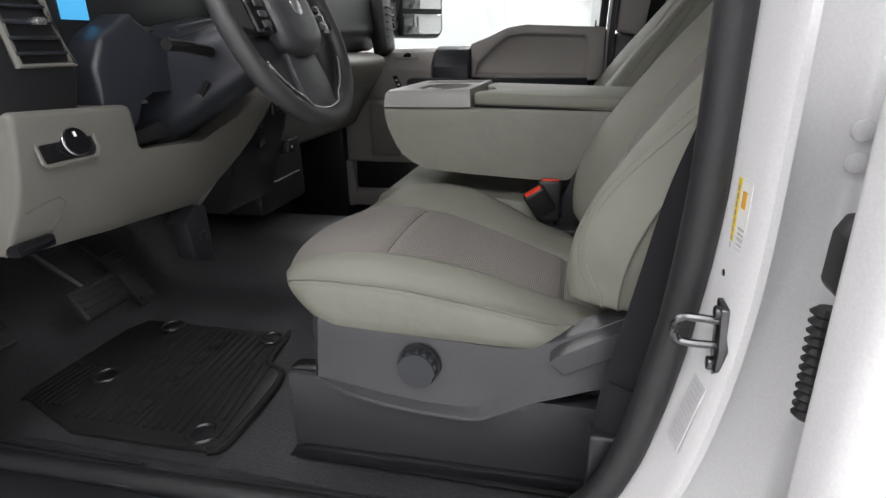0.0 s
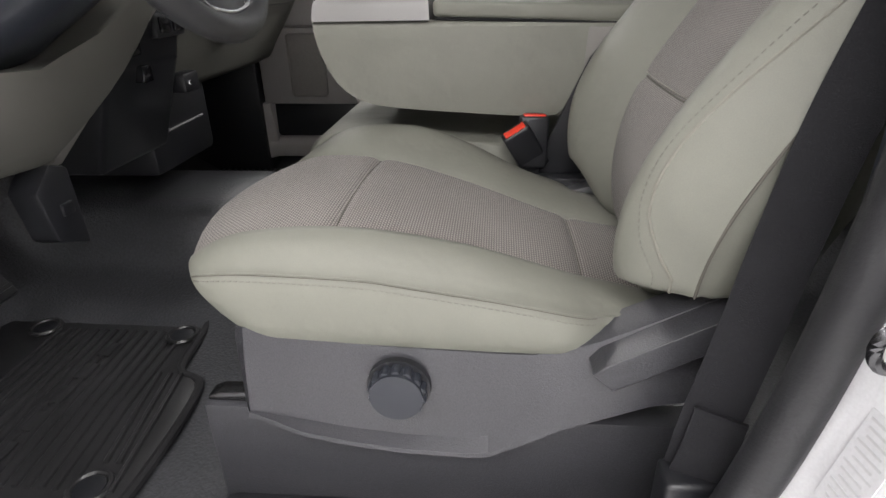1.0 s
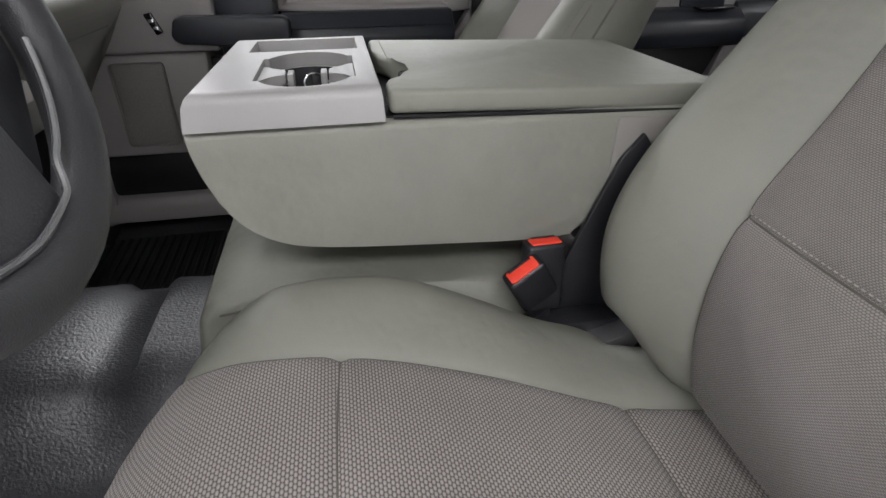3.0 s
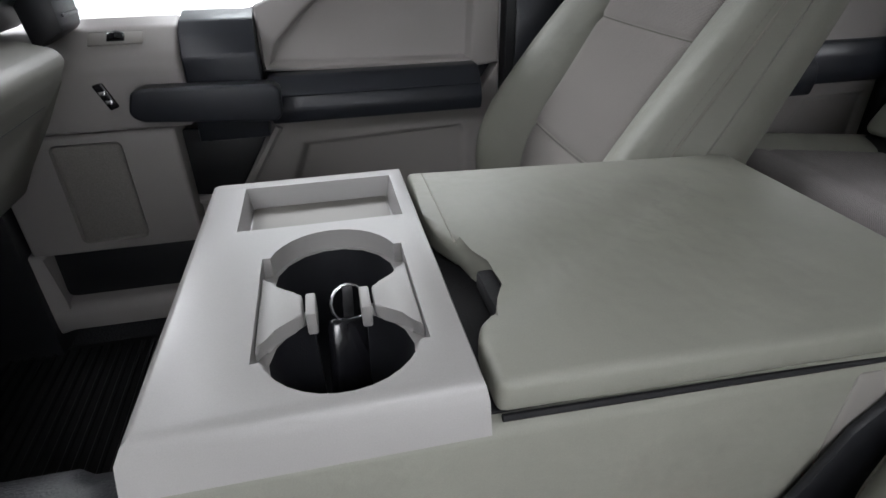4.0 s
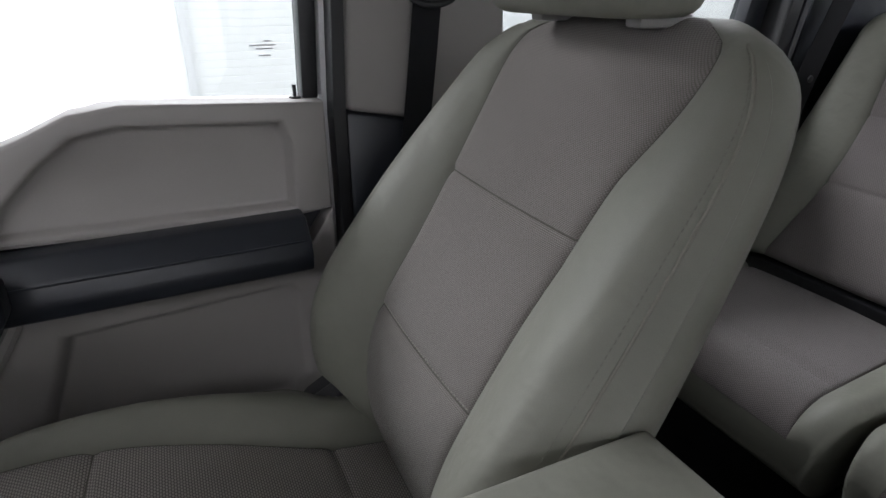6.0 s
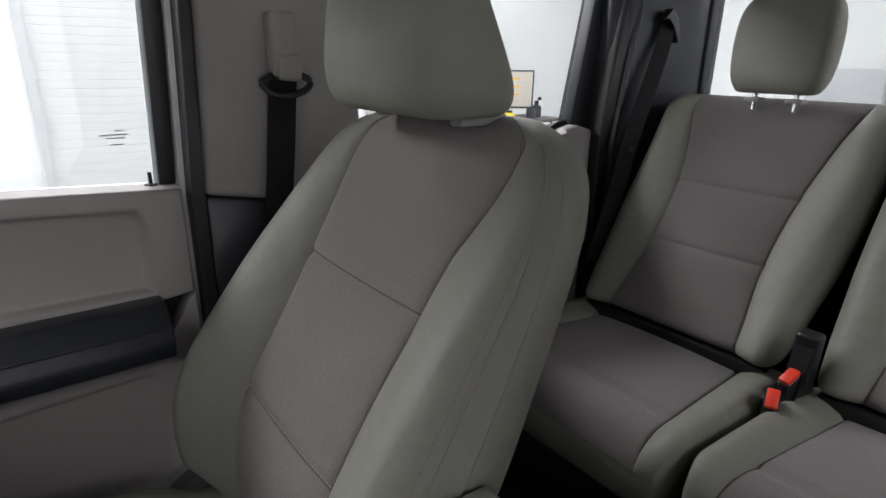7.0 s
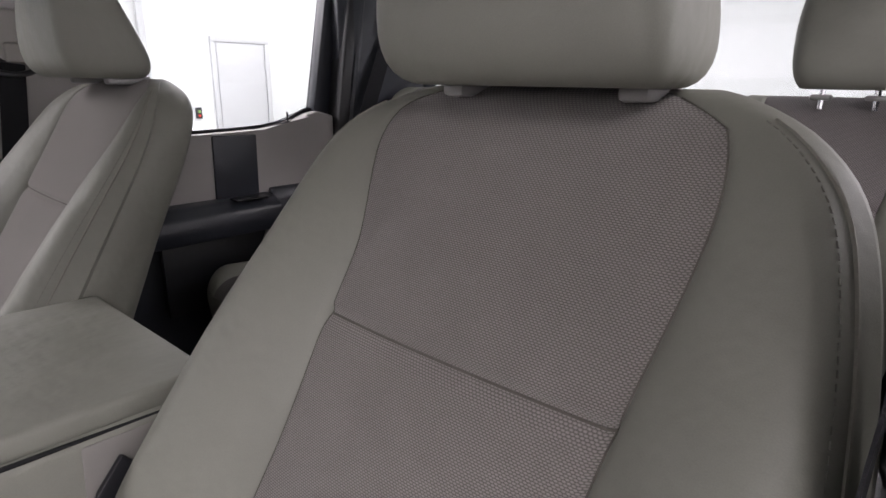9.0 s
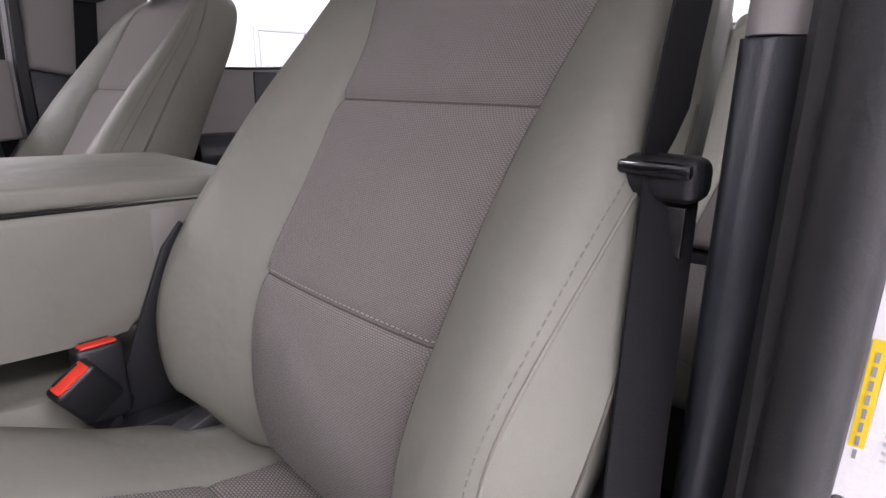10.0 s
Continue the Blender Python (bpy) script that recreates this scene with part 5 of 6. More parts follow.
part("driver_trim", prism([(1.09, -0.805), (1.14, -0.782), (1.25, -0.77), (1.36, -0.735), (1.42, -0.72), (1.45, -0.90), (1.09, -0.90)], "z", 0.05, 1.26, 0.012, 3), "navy", cp)
rb = thing("seat_belt", "black rear seat belt hanging from the rear pillar", "seat belt", "seat belts")
part("webbing", belt_strip([(1.255, 0.752, 1.01), (1.215, 0.745, 0.92), (1.13, 0.735, 0.74), (1.06, 0.725, 0.56), (1.0, 0.72, 0.42)], 0.047, 0.0016, (1, -0.4, -0.2)), "belt", rb)
part("guide", prism([(1.215, 1.025), (1.25, 1.055), (1.277, 1.035), (1.300, 0.98), (1.285, 0.97), (1.265, 1.01), (1.24, 1.03)], "y", 0.738, 0.762, 0.003), "black", rb, "black plastic belt guide")
part("belt_button", disc(1.115, 0.725, 0.705, "y", 0.008, -0.004, 12, 0.001), "black", rb)

wall = new("cab_rear_wall")
structure(wall, "black cab rear wall with wide window opening", "cab wall")
part("lower_panel", box(1.40, 1.46, -0.90, 0.90, 0.0, 0.835, 0.008), "black", wall)
part("side_panel", box(1.40, 1.46, 0.715, 0.90, 0.835, 1.26, 0.008), "navy", wall)
part("side_panel", box(1.40, 1.46, -0.90, -0.715, 0.835, 1.26, 0.008), "navy", wall)
part("upper_panel", box(1.40, 1.46, -0.90, 0.90, 1.20, 1.27, 0.008), "navy", wall)
bg = part("rear_pane", box(1.43, 1.434, -0.715, 0.715, 0.835, 1.20), "glass", wall, smooth=False)
bg.visible_shadow = False
part("driver_sill", box(0.30, 1.10, -0.90, -0.80, 0.0, 0.72, 0.01), "door", wall)

roof = new("ceiling")
structure(roof, "light grey cloth headliner under the cab roof", "ceiling")
part("headliner", box(-0.75, 1.45, -0.85, 0.86, 1.245, 1.275, 0.01), "headliner", roof)
part("roof_skin", box(-0.80, 1.50, -0.88, 0.89, 1.28, 1.30, 0.01), "paint", roof)
part("header_rail", box(-0.80, -0.70, -0.80, 0.80, 1.20, 1.26, 0.01), "headliner", roof)
for y in (-0.82, 0.82):
    part("screen_pillar", tube([(-1.45, y, 0.80), (-0.75, y, 1.24)], 0.035, 8), "navy", roof)

# ---------------------------------------------------------------- dashboard, steering wheel, pedals
dash = thing("dashboard", "warm grey and black dashboard across the cab", "dashboard")
part("upper_pad", prism([(-1.45, 0.70), (-1.45, 0.84), (-1.1, 0.92), (-0.86, 0.90), (-0.80, 0.84), (-0.79, 0.72), (-0.84, 0.66), (-1.2, 0.62)], "y", -0.82, 0.80, 0.015, 3), "black", dash)
part("glove_box", prism([(-0.752, 0.640), (-0.742, 0.622), (-0.762, 0.588), (-0.812, 0.525), (-0.848, 0.455), (-0.878, 0.40), (-0.94, 0.375), (-1.2, 0.37), (-1.2, 0.655), (-0.80, 0.655)], "y", -0.018, 0.672, 0.010, 3), "dash", dash, "warm grey glove box", angle=40)
part("glove_seam", tube([(-0.789, 0.25, 0.5555), (-0.789, 0.64, 0.5555)], 0.002, 6), "black", dash)
part("glove_latch", box(-0.835, -0.808, 0.20, 0.29, 0.485, 0.52, 0.006), "grey", dash)
part("centre_console_face", prism([(-0.80, 0.86), (-0.76, 0.80), (-0.755, 0.62), (-0.80, 0.48), (-0.86, 0.30), (-1.1, 0.30), (-1.1, 0.86)], "y", -0.245, -0.02, 0.012), "black", dash)
part("stack_switch", box(-0.80, -0.775, -0.20, -0.17, 0.50, 0.53, 0.004), "gloss", dash)
part("stack_switch", box(-0.815, -0.79, -0.16, -0.13, 0.45, 0.48, 0.004), "gloss", dash)
knee_poly = [(-0.836, 0.612), (-0.642, 0.602), (-0.632, 0.590), (-0.634, 0.535), (-0.622, 0.522), (-0.46, 0.515), (-0.42, 0.520), (-0.345, 0.548), (-0.262, 0.592), (-0.205, 0.600), (-0.190, 0.578), (-0.378, 0.372), (-0.40, 0.368), (-0.64, 0.393), (-0.80, 0.408), (-0.836, 0.418)]
bm = prism(knee_poly, "x", -0.80, -0.715, 0.010, 3)
for z in (0.40, 0.43, 0.46, 0.49, 0.52, 0.55):
    bmesh.ops.bisect_plane(bm, geom=bm.verts[:] + bm.edges[:] + bm.faces[:], plane_co=(0, 0, z), plane_no=(0, 0, 1))
for v in bm.verts:
    v.co.x -= 0.18 * max(0.0, 0.60 - v.co.z) + 2.0 * max(0.0, 0.56 - v.co.z) ** 2
knee = part("knee_panel", bm, "dash", dash, "warm grey knee panel", angle=45)
part("access_joint", tube([(-0.7145 - 0.18 * (0.60 - z) - 2.0 * max(0.0, 0.56 - z) ** 2, y, z) for y, z in ((-0.822, 0.478), (-0.80, 0.486), (-0.772, 0.490), (-0.760, 0.480), (-0.766, 0.450), (-0.776, 0.418))], 0.0012, 6), "seam", knee)
part("hood_release", box(-0.79, -0.765, -0.835, -0.775, 0.418, 0.436, 0.004), "gloss", dash, "black hood release lever")
bm = prism([(-0.204, 0.606), (-0.162, 0.604), (-0.176, 0.574), (-0.338, 0.352), (-0.372, 0.362), (-0.184, 0.578)], "x", -0.84, -0.722, 0.004)
for v in bm.verts:
    v.co.x -= 0.18 * max(0.0, 0.60 - v.co.z) + 2.0 * max(0.0, 0.56 - v.co.z) ** 2
part("knee_edge_trim", bm, "grey", dash, "pale warm grey edge trim", angle=40)
sb_ = part("stack_switch_bezel", box(-0.790, -0.772, -0.118, -0.018, 0.522, 0.566, 0.005), "black", dash, "black switch bezel")
for k in range(2):
    part("switch", box(-0.778, -0.766, -0.108 + 0.046 * k, -0.072 + 0.046 * k, 0.530, 0.558, 0.004), "gloss", sb_)
part("socket_block", box(-0.835, -0.800, -0.012, 0.05, 0.405, 0.445, 0.006), "black", dash)
part("socket_pin", box(-0.801, -0.796, 0.0, 0.010, 0.420, 0.430, 0.002), "chrome", dash)
part("stack_edge", tube([(-0.80, -0.11, 0.352), (-0.80, 0.03, 0.354)], 0.003, 6), "silver", dash)
sw = part("light_switch_panel", prism([(-0.044, -0.017), (-0.040, -0.021), (0.036, -0.021), (0.044, -0.012), (0.044, 0.014), (0.030, 0.021), (-0.020, 0.021), (-0.044, 0.015)], "z", -0.006, 0.004, 0.003, 2), "gloss", dash, "gloss black headlamp switch panel")
SWITCH_FACE = Matrix(((0, -0.28, 0.96), (1, 0, 0), (0, 0.96, 0.28))).to_4x4()
sw.matrix_basis = Matrix.Translation((-0.724, -0.760, 0.561)) @ SWITCH_FACE
part("panel_rim", tube([(x, y, 0.003) for x, y in ((-0.047, -0.019), (-0.041, -0.024), (0.038, -0.024), (0.047, -0.013), (0.047, 0.016), (0.031, 0.024), (-0.021, 0.024), (-0.047, 0.017))], 0.003, 6, closed=True), "dash", sw)
dial = part("dial", disc(0.008, 0.0, 0.004, "z", 0.0185, 0.010, 40, 0.002), "gloss", sw, "round black headlamp dial")
part("dial_ring", tube([(0.008 + 0.0190 * math.cos(q), 0.0190 * math.sin(q), 0.010) for q in (k * math.pi / 20 for k in range(40))], 0.0014, 6, closed=True), "silver", dial)
part("dial_mark", box(0.006, 0.010, 0.006, 0.013, 0.0138, 0.0146), "label", dial)
vent = part("air_vent", prism([(-0.84, 0.606), (-0.722, 0.600), (-0.706, 0.655), (-0.740, 0.745), (-0.775, 0.86), (-0.84, 0.86)], "x", -0.80, -0.726, 0.008), "black", dash, "black side air vent")
fr = [(-0.798, 0.664), (-0.716, 0.664), (-0.745, 0.748), (-0.778, 0.85), (-0.835, 0.85)]
part("vent_frame", tube([(-0.724, y, z) for y, z in fr], 0.0055, 6, closed=True), "dash", vent, "warm grey vent frame")
for k in range(9):
    z = 0.677 + 0.0185 * k
    part("slat", box(-0.735, -0.716, -0.80 - 0.14 * (z - 0.664), -0.722 - 0.35 * (z - 0.664), z, z + 0.004, 0.0015), "navy", vent)
part("vent_knob", box(-0.722, -0.708, -0.770, -0.755, 0.712, 0.722, 0.003), "silver", vent)
part("cluster_hood", prism([(-0.70, 0.60), (-0.70, 0.80), (-0.66, 0.86), (-0.26, 0.86), (-0.235, 0.80), (-0.235, 0.60)], "x", -1.0, -0.79, 0.02), "black", dash)
scr = part("cluster_screen", box(-0.789, -0.786, -0.655, -0.606, 0.725, 0.756), "screen", dash, "lit blue instrument display")
part("column_surround", prism([(-0.672, 0.654), (-0.645, 0.700), (-0.572, 0.738), (-0.545, 0.695), (-0.505, 0.684), (-0.47, 0.720), (-0.33, 0.740), (-0.30, 0.66), (-0.425, 0.603), (-0.49, 0.622), (-0.562, 0.624), (-0.598, 0.610), (-0.612, 0.580), (-0.618, 0.545), (-0.662, 0.538), (-0.668, 0.60)], "x", -0.90, -0.735, 0.010, 3), "navy", dash, "blue-black column surround", angle=40)
part("column_recess", prism([(-0.64, 0.52), (-0.64, 0.66), (-0.26, 0.70), (-0.25, 0.60), (-0.40, 0.515)], "x", -0.92, -0.800, 0.008), "black", dash)
part("recess_ledge", prism([(-0.612, 0.548), (-0.43, 0.575), (-0.40, 0.565), (-0.44, 0.535), (-0.60, 0.528)], "x", -0.82, -0.765, 0.005), "black", dash)
part("recess_clip", box(-0.79, -0.76, -0.572, -0.545, 0.594, 0.602, 0.002), "silver", dash)
part("cluster_rim", tube(smooth_line([(-0.785, -0.655, 0.672), (-0.785, -0.63, 0.700), (-0.785, -0.58, 0.712), (-0.785, -0.52, 0.712), (-0.785, -0.46, 0.712)], 4), 0.006, 8), "cover", dash)
pv = part("passenger_vent", prism([(-0.80, 0.63), (-0.745, 0.66), (-0.755, 0.84), (-0.83, 0.86)], "y", 0.70, 0.80, 0.010), "black", dash, "black end air vent")
for k in range(6):
    part("slat", box(-0.765, -0.742, 0.715, 0.785, 0.68 + 0.025 * k, 0.686 + 0.025 * k, 0.0015), "cover", pv)
# made-up black box that darkens the unlit footwell below the glove box
part("footwell_shade_box", box(-1.25, -0.90, -0.015, 0.26, 0.22, 0.40, 0.02), "black", dash)
part("firewall", box(-1.48, -1.44, -0.82, 0.82, -0.05, 0.85), "black", dash)
structure(part("kick_panel", box(-1.45, -0.957, 0.71, 0.84, 0.0, 0.65, 0.006), "black"), "black kick panel beside the footwell", "kick panel")

col = thing("steering_column", "blue-black plastic steering column shroud with stalks", "steering column")
rings = []
TILT = radians(23)
AX = Vector((-math.cos(TILT), 0, -math.sin(TILT)))
HUB = Vector((-0.540, -0.450, 0.722))
UPV = Vector((-math.sin(TILT), 0, math.cos(TILT)))
for d, w_, h_ in ((0.055, 0.044, 0.042), (0.075, 0.054, 0.050), (0.15, 0.060, 0.060), (0.26, 0.066, 0.074), (0.34, 0.072, 0.085)):
    c = HUB + AX * d - UPV * 0.012
    ring = []
    for a in range(20):
        q = radians(18 * a)
        cs, sn = math.cos(q), math.sin(q)
        f = 1 / max(abs(cs) ** 4 + abs(sn) ** 4, 1e-6) ** 0.25
        ring.append(c + Vector((0, w_ * cs * f, 0)) + UPV * (h_ * sn * f))
    rings.append(ring)
part("shroud", loft(rings), "navy", col, angle=45)
c = HUB + AX * 0.12
part("wiper_stalk", tube([c + Vector((0, -0.06, 0)), c + Vector((0.01, -0.14, 0.01)), c + Vector((0.02, -0.19, 0.012))], 0.009, 8), "matte_rubber", col)
part("tilt_lever", tube([c + Vector((-0.02, -0.05, -0.05)), c + Vector((0.0, -0.11, -0.07))], 0.007, 8), "black", col)
part("ignition", disc(-0.66, -0.375, 0.655, "y", 0.018, 0.02, 20, 0.003), "steel", col)

wheel = thing("steering_wheel", "dark grey leather steering wheel with silver lower spoke", "steering wheel")
wheel.matrix_world = Matrix.Translation(HUB) @ Matrix((( 0, -UPV.x, -AX.x), (1, -UPV.y, -AX.y), (0, -UPV.z, -AX.z))).to_4x4() @ pose(0, 0, 0, 0, 0, 0)
# local axes: x across the wheel, y towards its foot, z towards the driver
rim = []
for k in range(64):
    a = 2 * math.pi * k / 64
    rim.append((0.176 * math.cos(a), 0.176 * math.sin(a), 0.012 * 0))
part("rim", tube(rim, 0.0165, 14, closed=True), "leather", wheel, angle=60)
rings = []
for z, sx, sy in ((-0.035, 0.060, 0.055), (-0.01, 0.074, 0.068), (0.012, 0.076, 0.070), (0.026, 0.066, 0.060), (0.031, 0.045, 0.040)):
    ring = []
    for a in range(28):
        q = 2 * math.pi * a / 28
        cs, sn = math.cos(q), math.sin(q)
        f = 1 / (abs(cs) ** 3 + abs(sn) ** 3) ** (1 / 3)
        ring.append((sx * cs * f, sy * sn * f - 0.004, z))
    rings.append(ring)
pad = part("airbag_pad", loft(rings), "cover", wheel, "dark grey airbag cover with plain oval badge", angle=50)
part("badge", disc(0, -0.012, 0.0305, "z", 0.017, 0.002, 32, 0.0008), "silver", pad)
for s in (-1, 1):
    part("side_spoke", prism([(s * 0.06, -0.030), (s * 0.165, -0.022), (s * 0.168, 0.018), (s * 0.06, 0.030)], "z", -0.008, 0.010, 0.005), "leather", wheel)
    sp = part("button_pod", box(min(s * 0.072, s * 0.128), max(s * 0.072, s * 0.128), -0.026, 0.030, 0.008, 0.018, 0.005), "gloss", wheel, "gloss black button cluster")
    for q in range(3):
        part("button", box(s * 0.10 - 0.012, s * 0.10 + 0.012, -0.020 + 0.016 * q, -0.010 + 0.016 * q, 0.017, 0.021, 0.002), "cover", sp)

part("lower_spoke", prism([(-0.050, 0.050), (0.050, 0.050), (0.056, 0.100), (0.052, 0.156), (0.0, 0.164), (-0.052, 0.156), (-0.056, 0.100)], "z", -0.010, 0.004, 0.004), "cover", wheel, "dark plastic lower spoke")
u_line = [(0.150 * math.cos(radians(q)), 0.150 * math.sin(radians(q)), 0.007) for q in range(28, 66, 6)]
u_line += [(0.057, 0.146, 0.007), (0.045, 0.153, 0.007), (0.0, 0.159, 0.007), (-0.045, 0.153, 0.007), (-0.057, 0.146, 0.007)]
u_line += [(-x, y, z) for x, y, z in [(0.150 * math.cos(radians(q)), 0.150 * math.sin(radians(q)), 0.007) for q in range(28, 66, 6)][::-1]]
part("spoke_trim", tube(smooth_line(u_line, 3), 0.0026, 8), "silver", wheel, "thin silver trim line round the lower spoke")
for s in (-1, 1):
    part("spoke_web", prism([(s * 0.062, 0.020), (s * 0.150, 0.030), (s * 0.128, 0.082), (s * 0.066, 0.140), (s * 0.052, 0.060)], "z", -0.016, -0.004, 0.003), "black", wheel)

pedals = thing("pedals", "black rubber brake and accelerator pedals", "pedal")
for x, y, z, w_, h_, n in ((-1.02, -0.50, 0.185, 0.062, 0.035, "brake_pedal"), (-1.10, -0.33, 0.15, 0.026, 0.075, "accelerator_pedal"), (-1.08, -0.70, 0.20, 0.035, 0.045, "parking_brake_pedal")):
    p = part(n, box(-0.010, 0.010, -w_, w_, -h_, h_, 0.005), "rubber", pedals)
    p.matrix_basis = pose(x, y, z, 0, -35, 0)
    for k in range(4):
        part("tread", box(0.009, 0.014, -w_ * 0.85, w_ * 0.85, -h_ + h_ * 2 * (k + 0.5) / 4 - 0.004, -h_ + h_ * 2 * (k + 0.5) / 4 + 0.004, 0.001), "rubber", p)
    part("arm", tube([(0, 0, 0), (-0.08, 0, 0.18), (-0.12, 0, 0.36)], 0.010, 8), "black", p)
mod = thing("trailer_module", "dark plastic bracket hanging under the dash", "bracket")
part("bracket", prism([(-0.438, 0.340), (-0.40, 0.372), (-0.364, 0.360), (-0.362, 0.228), (-0.424, 0.255)], "x", -0.87, -0.82, 0.006), "black", mod)
part("clip", box(-0.822, -0.815, -0.405, -0.38, 0.29, 0.31, 0.003), "black", mod)

# ---------------------------------------------------------------- workshop room round the truck
X0, X1, Y0, Y1, Z1 = ROOM
structure(part("ground", box(X0 - 0.2, X1 + 0.2, Y0 - 0.2, Y1 + 0.2, GROUND - 0.1, GROUND), "concrete", smooth=False), "pale painted concrete workshop floor", "floor")
structure(part("wall_north", box(X0, X1, Y1, Y1 + 0.2, GROUND, Z1), "wall", smooth=False), "plain white painted workshop wall", "wall")
structure(part("wall_south", box(X0, X1, Y0 - 0.2, Y0, GROUND, Z1), "wall", smooth=False), "plain white painted workshop wall", "wall")
structure(part("wall_east", box(X1, X1 + 0.2, Y0 - 0.2, Y1 + 0.2, GROUND, Z1), "wall", smooth=False), "plain white painted workshop wall", "wall")
structure(part("wall_west", box(X0 - 0.2, X0, Y0 - 0.2, Y1 + 0.2, GROUND, Z1), "wall", smooth=False), "plain white painted workshop wall", "wall")
structure(part("workshop_ceiling", box(X0 - 0.2, X1 + 0.2, Y0 - 0.2, Y1 + 0.2, Z1, Z1 + 0.1), "wall", smooth=False), "white workshop ceiling", "ceiling")

shutter = thing("garage_door", "white ribbed roller door in the workshop wall", "garage door")
part("frame", box(0.03, 0.10, Y1 - 0.06, Y1 - 0.001, GROUND, 2.55), "wall_door", shutter)
part("frame", box(2.55, 2.62, Y1 - 0.06, Y1 - 0.001, GROUND, 2.55), "wall_door", shutter)
for k in range(44):
    z = GROUND + 0.075 * k
    part("slat", prism([(Y1 - 0.012, z), (Y1 - 0.0155, z + 0.004), (Y1 - 0.017, z + 0.037), (Y1 - 0.0155, z + 0.071), (Y1 - 0.012, z + 0.0749)], "x", 0.10, 2.55), "shutter", shutter)
d = thing("workshop_door", "closed off-white door in the workshop wall", "door")
part("leaf", box(3.42, 4.06, Y1 - 0.03, Y1 - 0.002, GROUND, 1.28, 0.004), "wall_door", d)
for a, b, z0, z1 in ((3.35, 3.41, GROUND, 1.284), (4.07, 4.13, GROUND, 1.284), (3.35, 4.13, 1.285, 1.345)):
    part("door_frame", box(a, b, Y1 - 0.04, Y1 - 0.001, z0, z1, 0.004), "wall_door", d)
part("hinge", box(4.05, 4.085, Y1 - 0.06, Y1 - 0.03, 0.98, 1.08, 0.004), "faint_ink", d)
part("hinge", box(4.05, 4.085, Y1 - 0.06, Y1 - 0.03, 0.25, 0.35, 0.004), "faint_ink", d)
part("door_handle", box(3.45, 3.52, Y1 - 0.08, Y1 - 0.03, 0.22, 0.25, 0.004), "steel", d)
sb = thing("wall_switch", "small green and red wall switch beside the door", "switch")
part("plate", box(3.10, 3.17, Y1 - 0.03, Y1 - 0.001, 0.40, 0.53, 0.003), "cover", sb)
part("button", box(3.12, 3.15, Y1 - 0.04, Y1 - 0.03, 0.47, 0.50, 0.003), "green", sb)
part("button", box(3.12, 3.15, Y1 - 0.04, Y1 - 0.03, 0.42, 0.45, 0.003), "red", sb)

DY = 5.45


table = thing("work_table", "dark-topped folding work table against the wall", "table")
part("tabletop", box(4.15, 5.95, DY - 0.35, DY + 0.35, 0.145, 0.185, 0.006), "wood", table)
for x in (4.35, 5.75):
    part("leg", tube([(x, DY - 0.3, 0.15), (x + 0.35, DY - 0.3, GROUND)], 0.018, 8), "steel", table)
    part("leg", tube([(x + 0.35, DY - 0.3, 0.15), (x, DY - 0.3, GROUND)], 0.018, 8), "steel", table)
    part("brace", tube([(x, DY - 0.3, 0.14), (x, DY + 0.3, 0.14)], 0.012, 8), "steel", table)
mon = thing("monitor", "computer monitor with a pale page standing on the table", "monitor")
mon.matrix_world = pose(5.18, DY, 0.186, 0, 0, -32)
part("bezel", box(-0.36, 0.36, -0.02, 0.02, 0.13, 0.62, 0.01), "cover", mon)
part("screen", box(-0.335, 0.335, -0.024, -0.020, 0.155, 0.60), "paper_lit", mon, "lit pale screen")
for k in range(5):
    part("text_bar", box(-0.10, 0.16 - 0.03 * (k % 2), -0.0255, -0.0242, 0.50 - 0.05 * k, 0.525 - 0.05 * k), "faint_ink" if k % 2 else "orange_ink", mon)
part("stand", box(-0.04, 0.04, -0.01, 0.03, 0.0, 0.2, 0.005), "cover", mon)
part("foot", box(-0.14, 0.14, -0.1, 0.1, 0.0, 0.02, 0.005), "cover", mon)


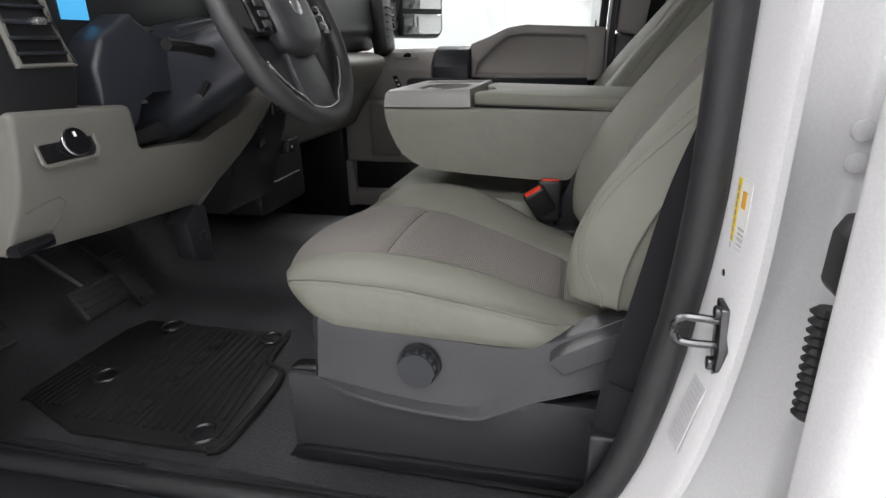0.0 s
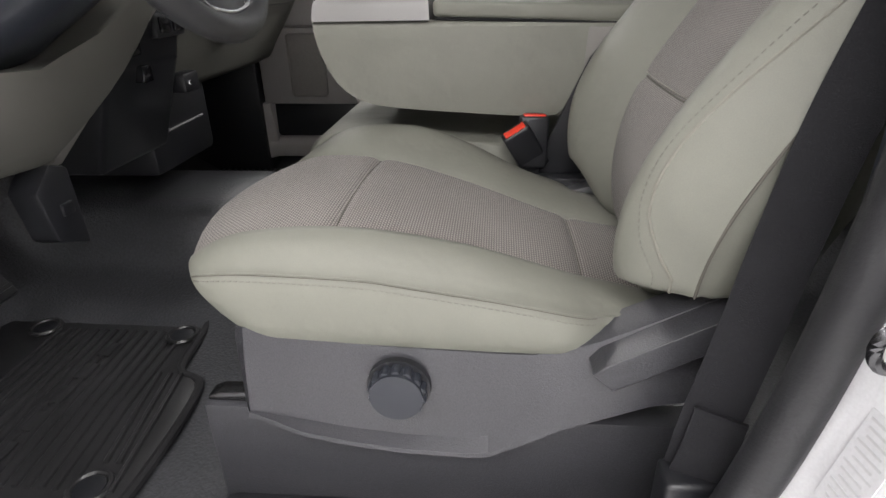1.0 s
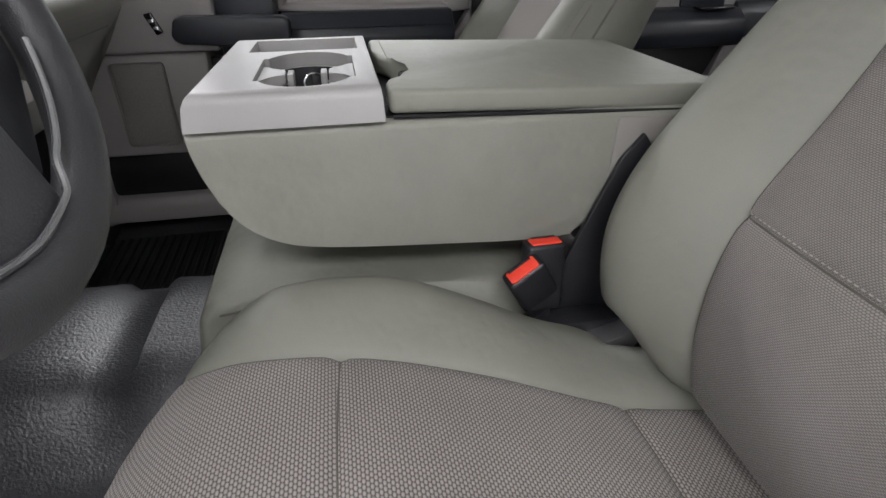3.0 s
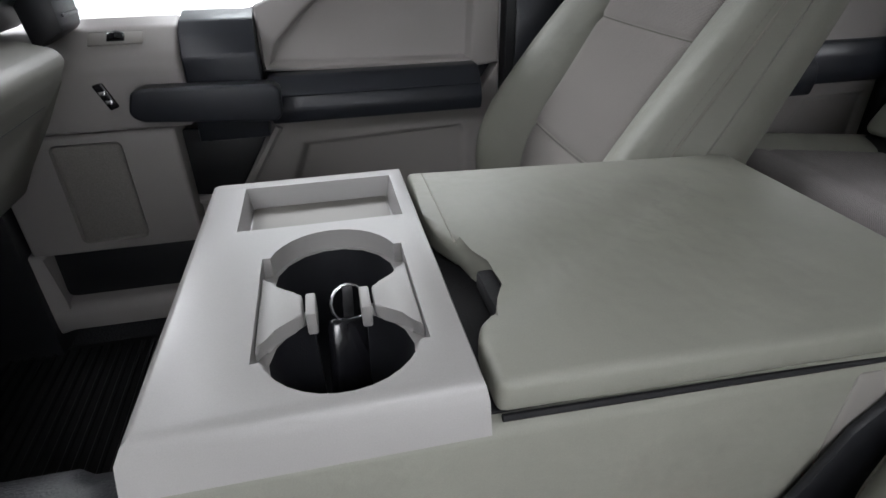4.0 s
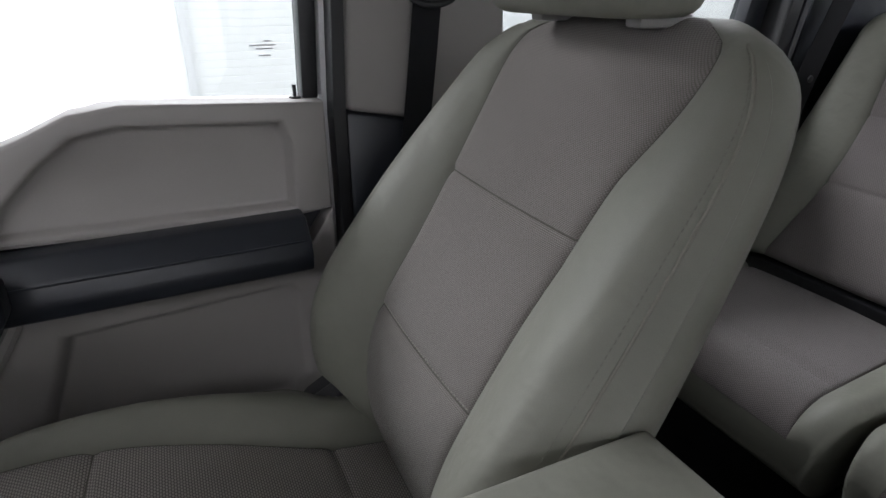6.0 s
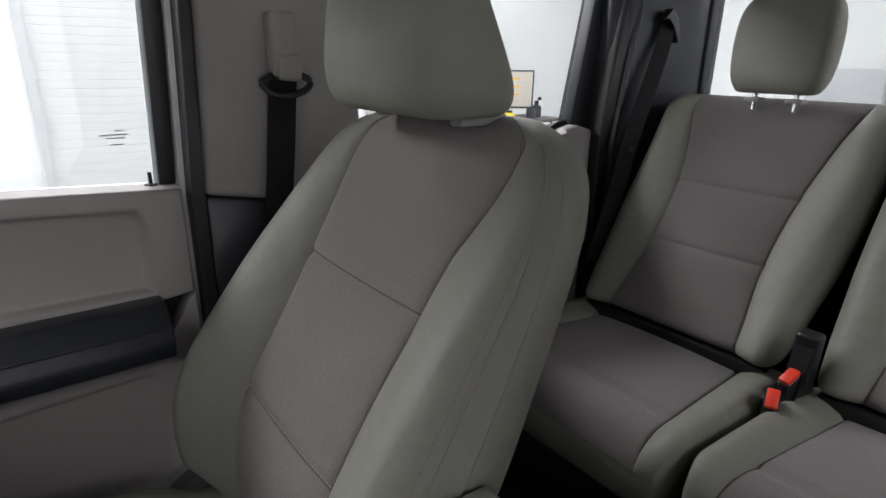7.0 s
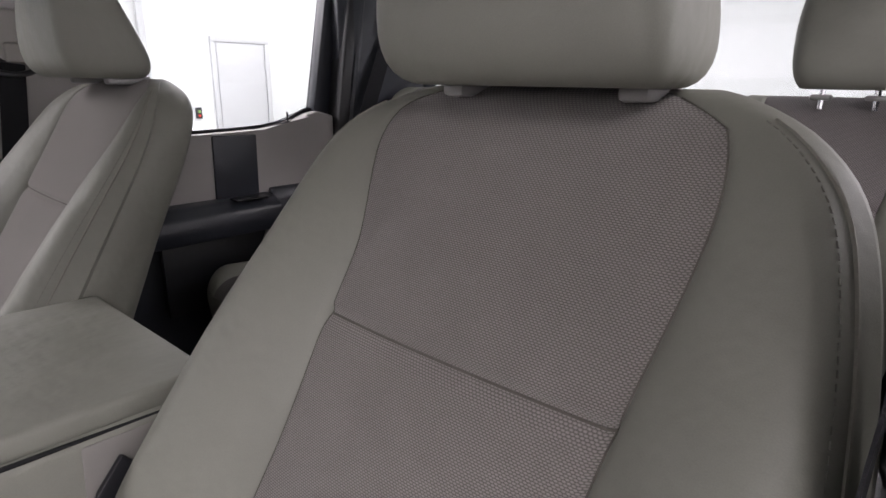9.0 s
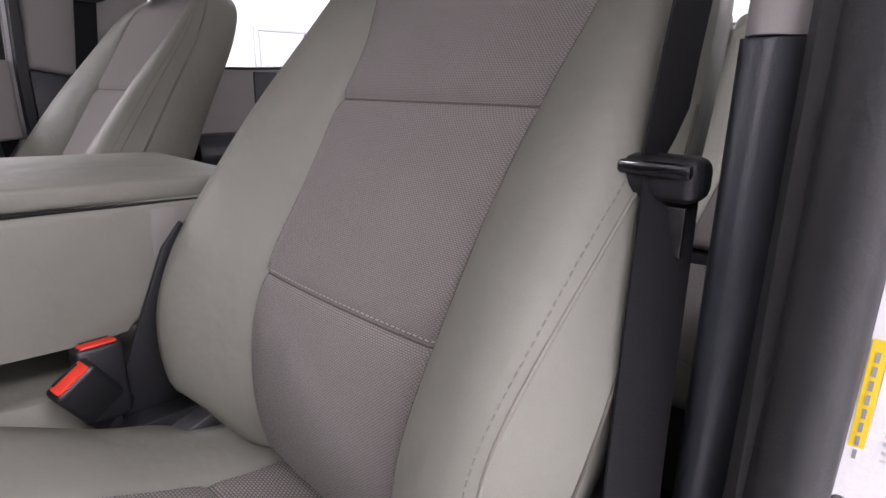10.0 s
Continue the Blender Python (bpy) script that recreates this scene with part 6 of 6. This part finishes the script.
def bottle(x, y, r, h, mat, label):
    b = thing("bottle", label, "bottle", "bottles on the table", (x, y, 0.185))
    prof = [(r, 0), (r, 0.6 * h), (r * 0.9, 0.68 * h), (r * 0.4, 0.78 * h), (r * 0.38, 0.84 * h)]
    part("body", loft([[(q * math.cos(a), q * math.sin(a), z) for a in (k * math.pi / 7 for k in range(14))] for q, z in prof]), mat, b)
    part("cap", disc(0, 0, 0.84 * h, "z", r * 0.45, 0.16 * h, 12), "black", b)


for x, y, r, h, m_, l_ in ((4.32, DY, 0.06, 0.30, "green", "green spray bottle on the work table"), (4.42, DY + 0.1, 0.05, 0.24, "green", "green bottle on the work table"), (4.60, DY + 0.05, 0.045, 0.30, "cover", "dark bottle on the work table"),
                          (4.72, DY - 0.1, 0.04, 0.2, "cover", "dark bottle on the work table"), (4.95, DY - 0.2, 0.05, 0.14, "yellow", "yellow tub on the work table"), (5.05, DY - 0.22, 0.06, 0.12, "yellow", "yellow tub on the work table"),
                          (5.50, DY - 0.15, 0.06, 0.18, "cover", "dark pot on the work table"), (5.66, DY - 0.1, 0.07, 0.22, "cover", "dark pot on the work table"), (5.82, DY, 0.06, 0.26, "label", "white bottle on the work table")):
    bottle(x, y, r, h, m_, l_)
bk = thing("bucket", "blue plastic bucket under the work table", "bucket")
part("tub", loft([[(4.5 + q * math.cos(a), DY - 0.2 + q * math.sin(a), z) for a in (k * math.pi / 10 for k in range(20))] for q, z in ((0.15, GROUND + 0.5), (0.19, GROUND + 0.85), (0.18, GROUND + 0.85))]), "blue", bk)
part("stand", box(4.36, 4.64, DY - 0.34, DY - 0.06, GROUND, GROUND + 0.498, 0.01), "cover", bk)
for lx, ly in CEILING_LAMPS:
    fx = thing("ceiling_light", "white rectangular ceiling light fitting", "ceiling light", "ceiling lights", (lx, ly, Z1))
    part("housing", box(-1.32, 1.32, -0.72, 0.72, -0.10, -0.001, 0.01), "wall_door", fx)
    part("diffuser", box(-1.28, 1.28, -0.68, 0.68, -0.106, -0.1005, 0.002), "diffuser", fx, "lit white diffuser panel")
panel = thing("wall_box", "pale grey wall cabinet on the workshop wall", "cabinet")
part("body", box(X1 - 0.12, X1 - 0.001, 1.93, 2.69, 0.50, 0.89, 0.01), "wall_door", panel)
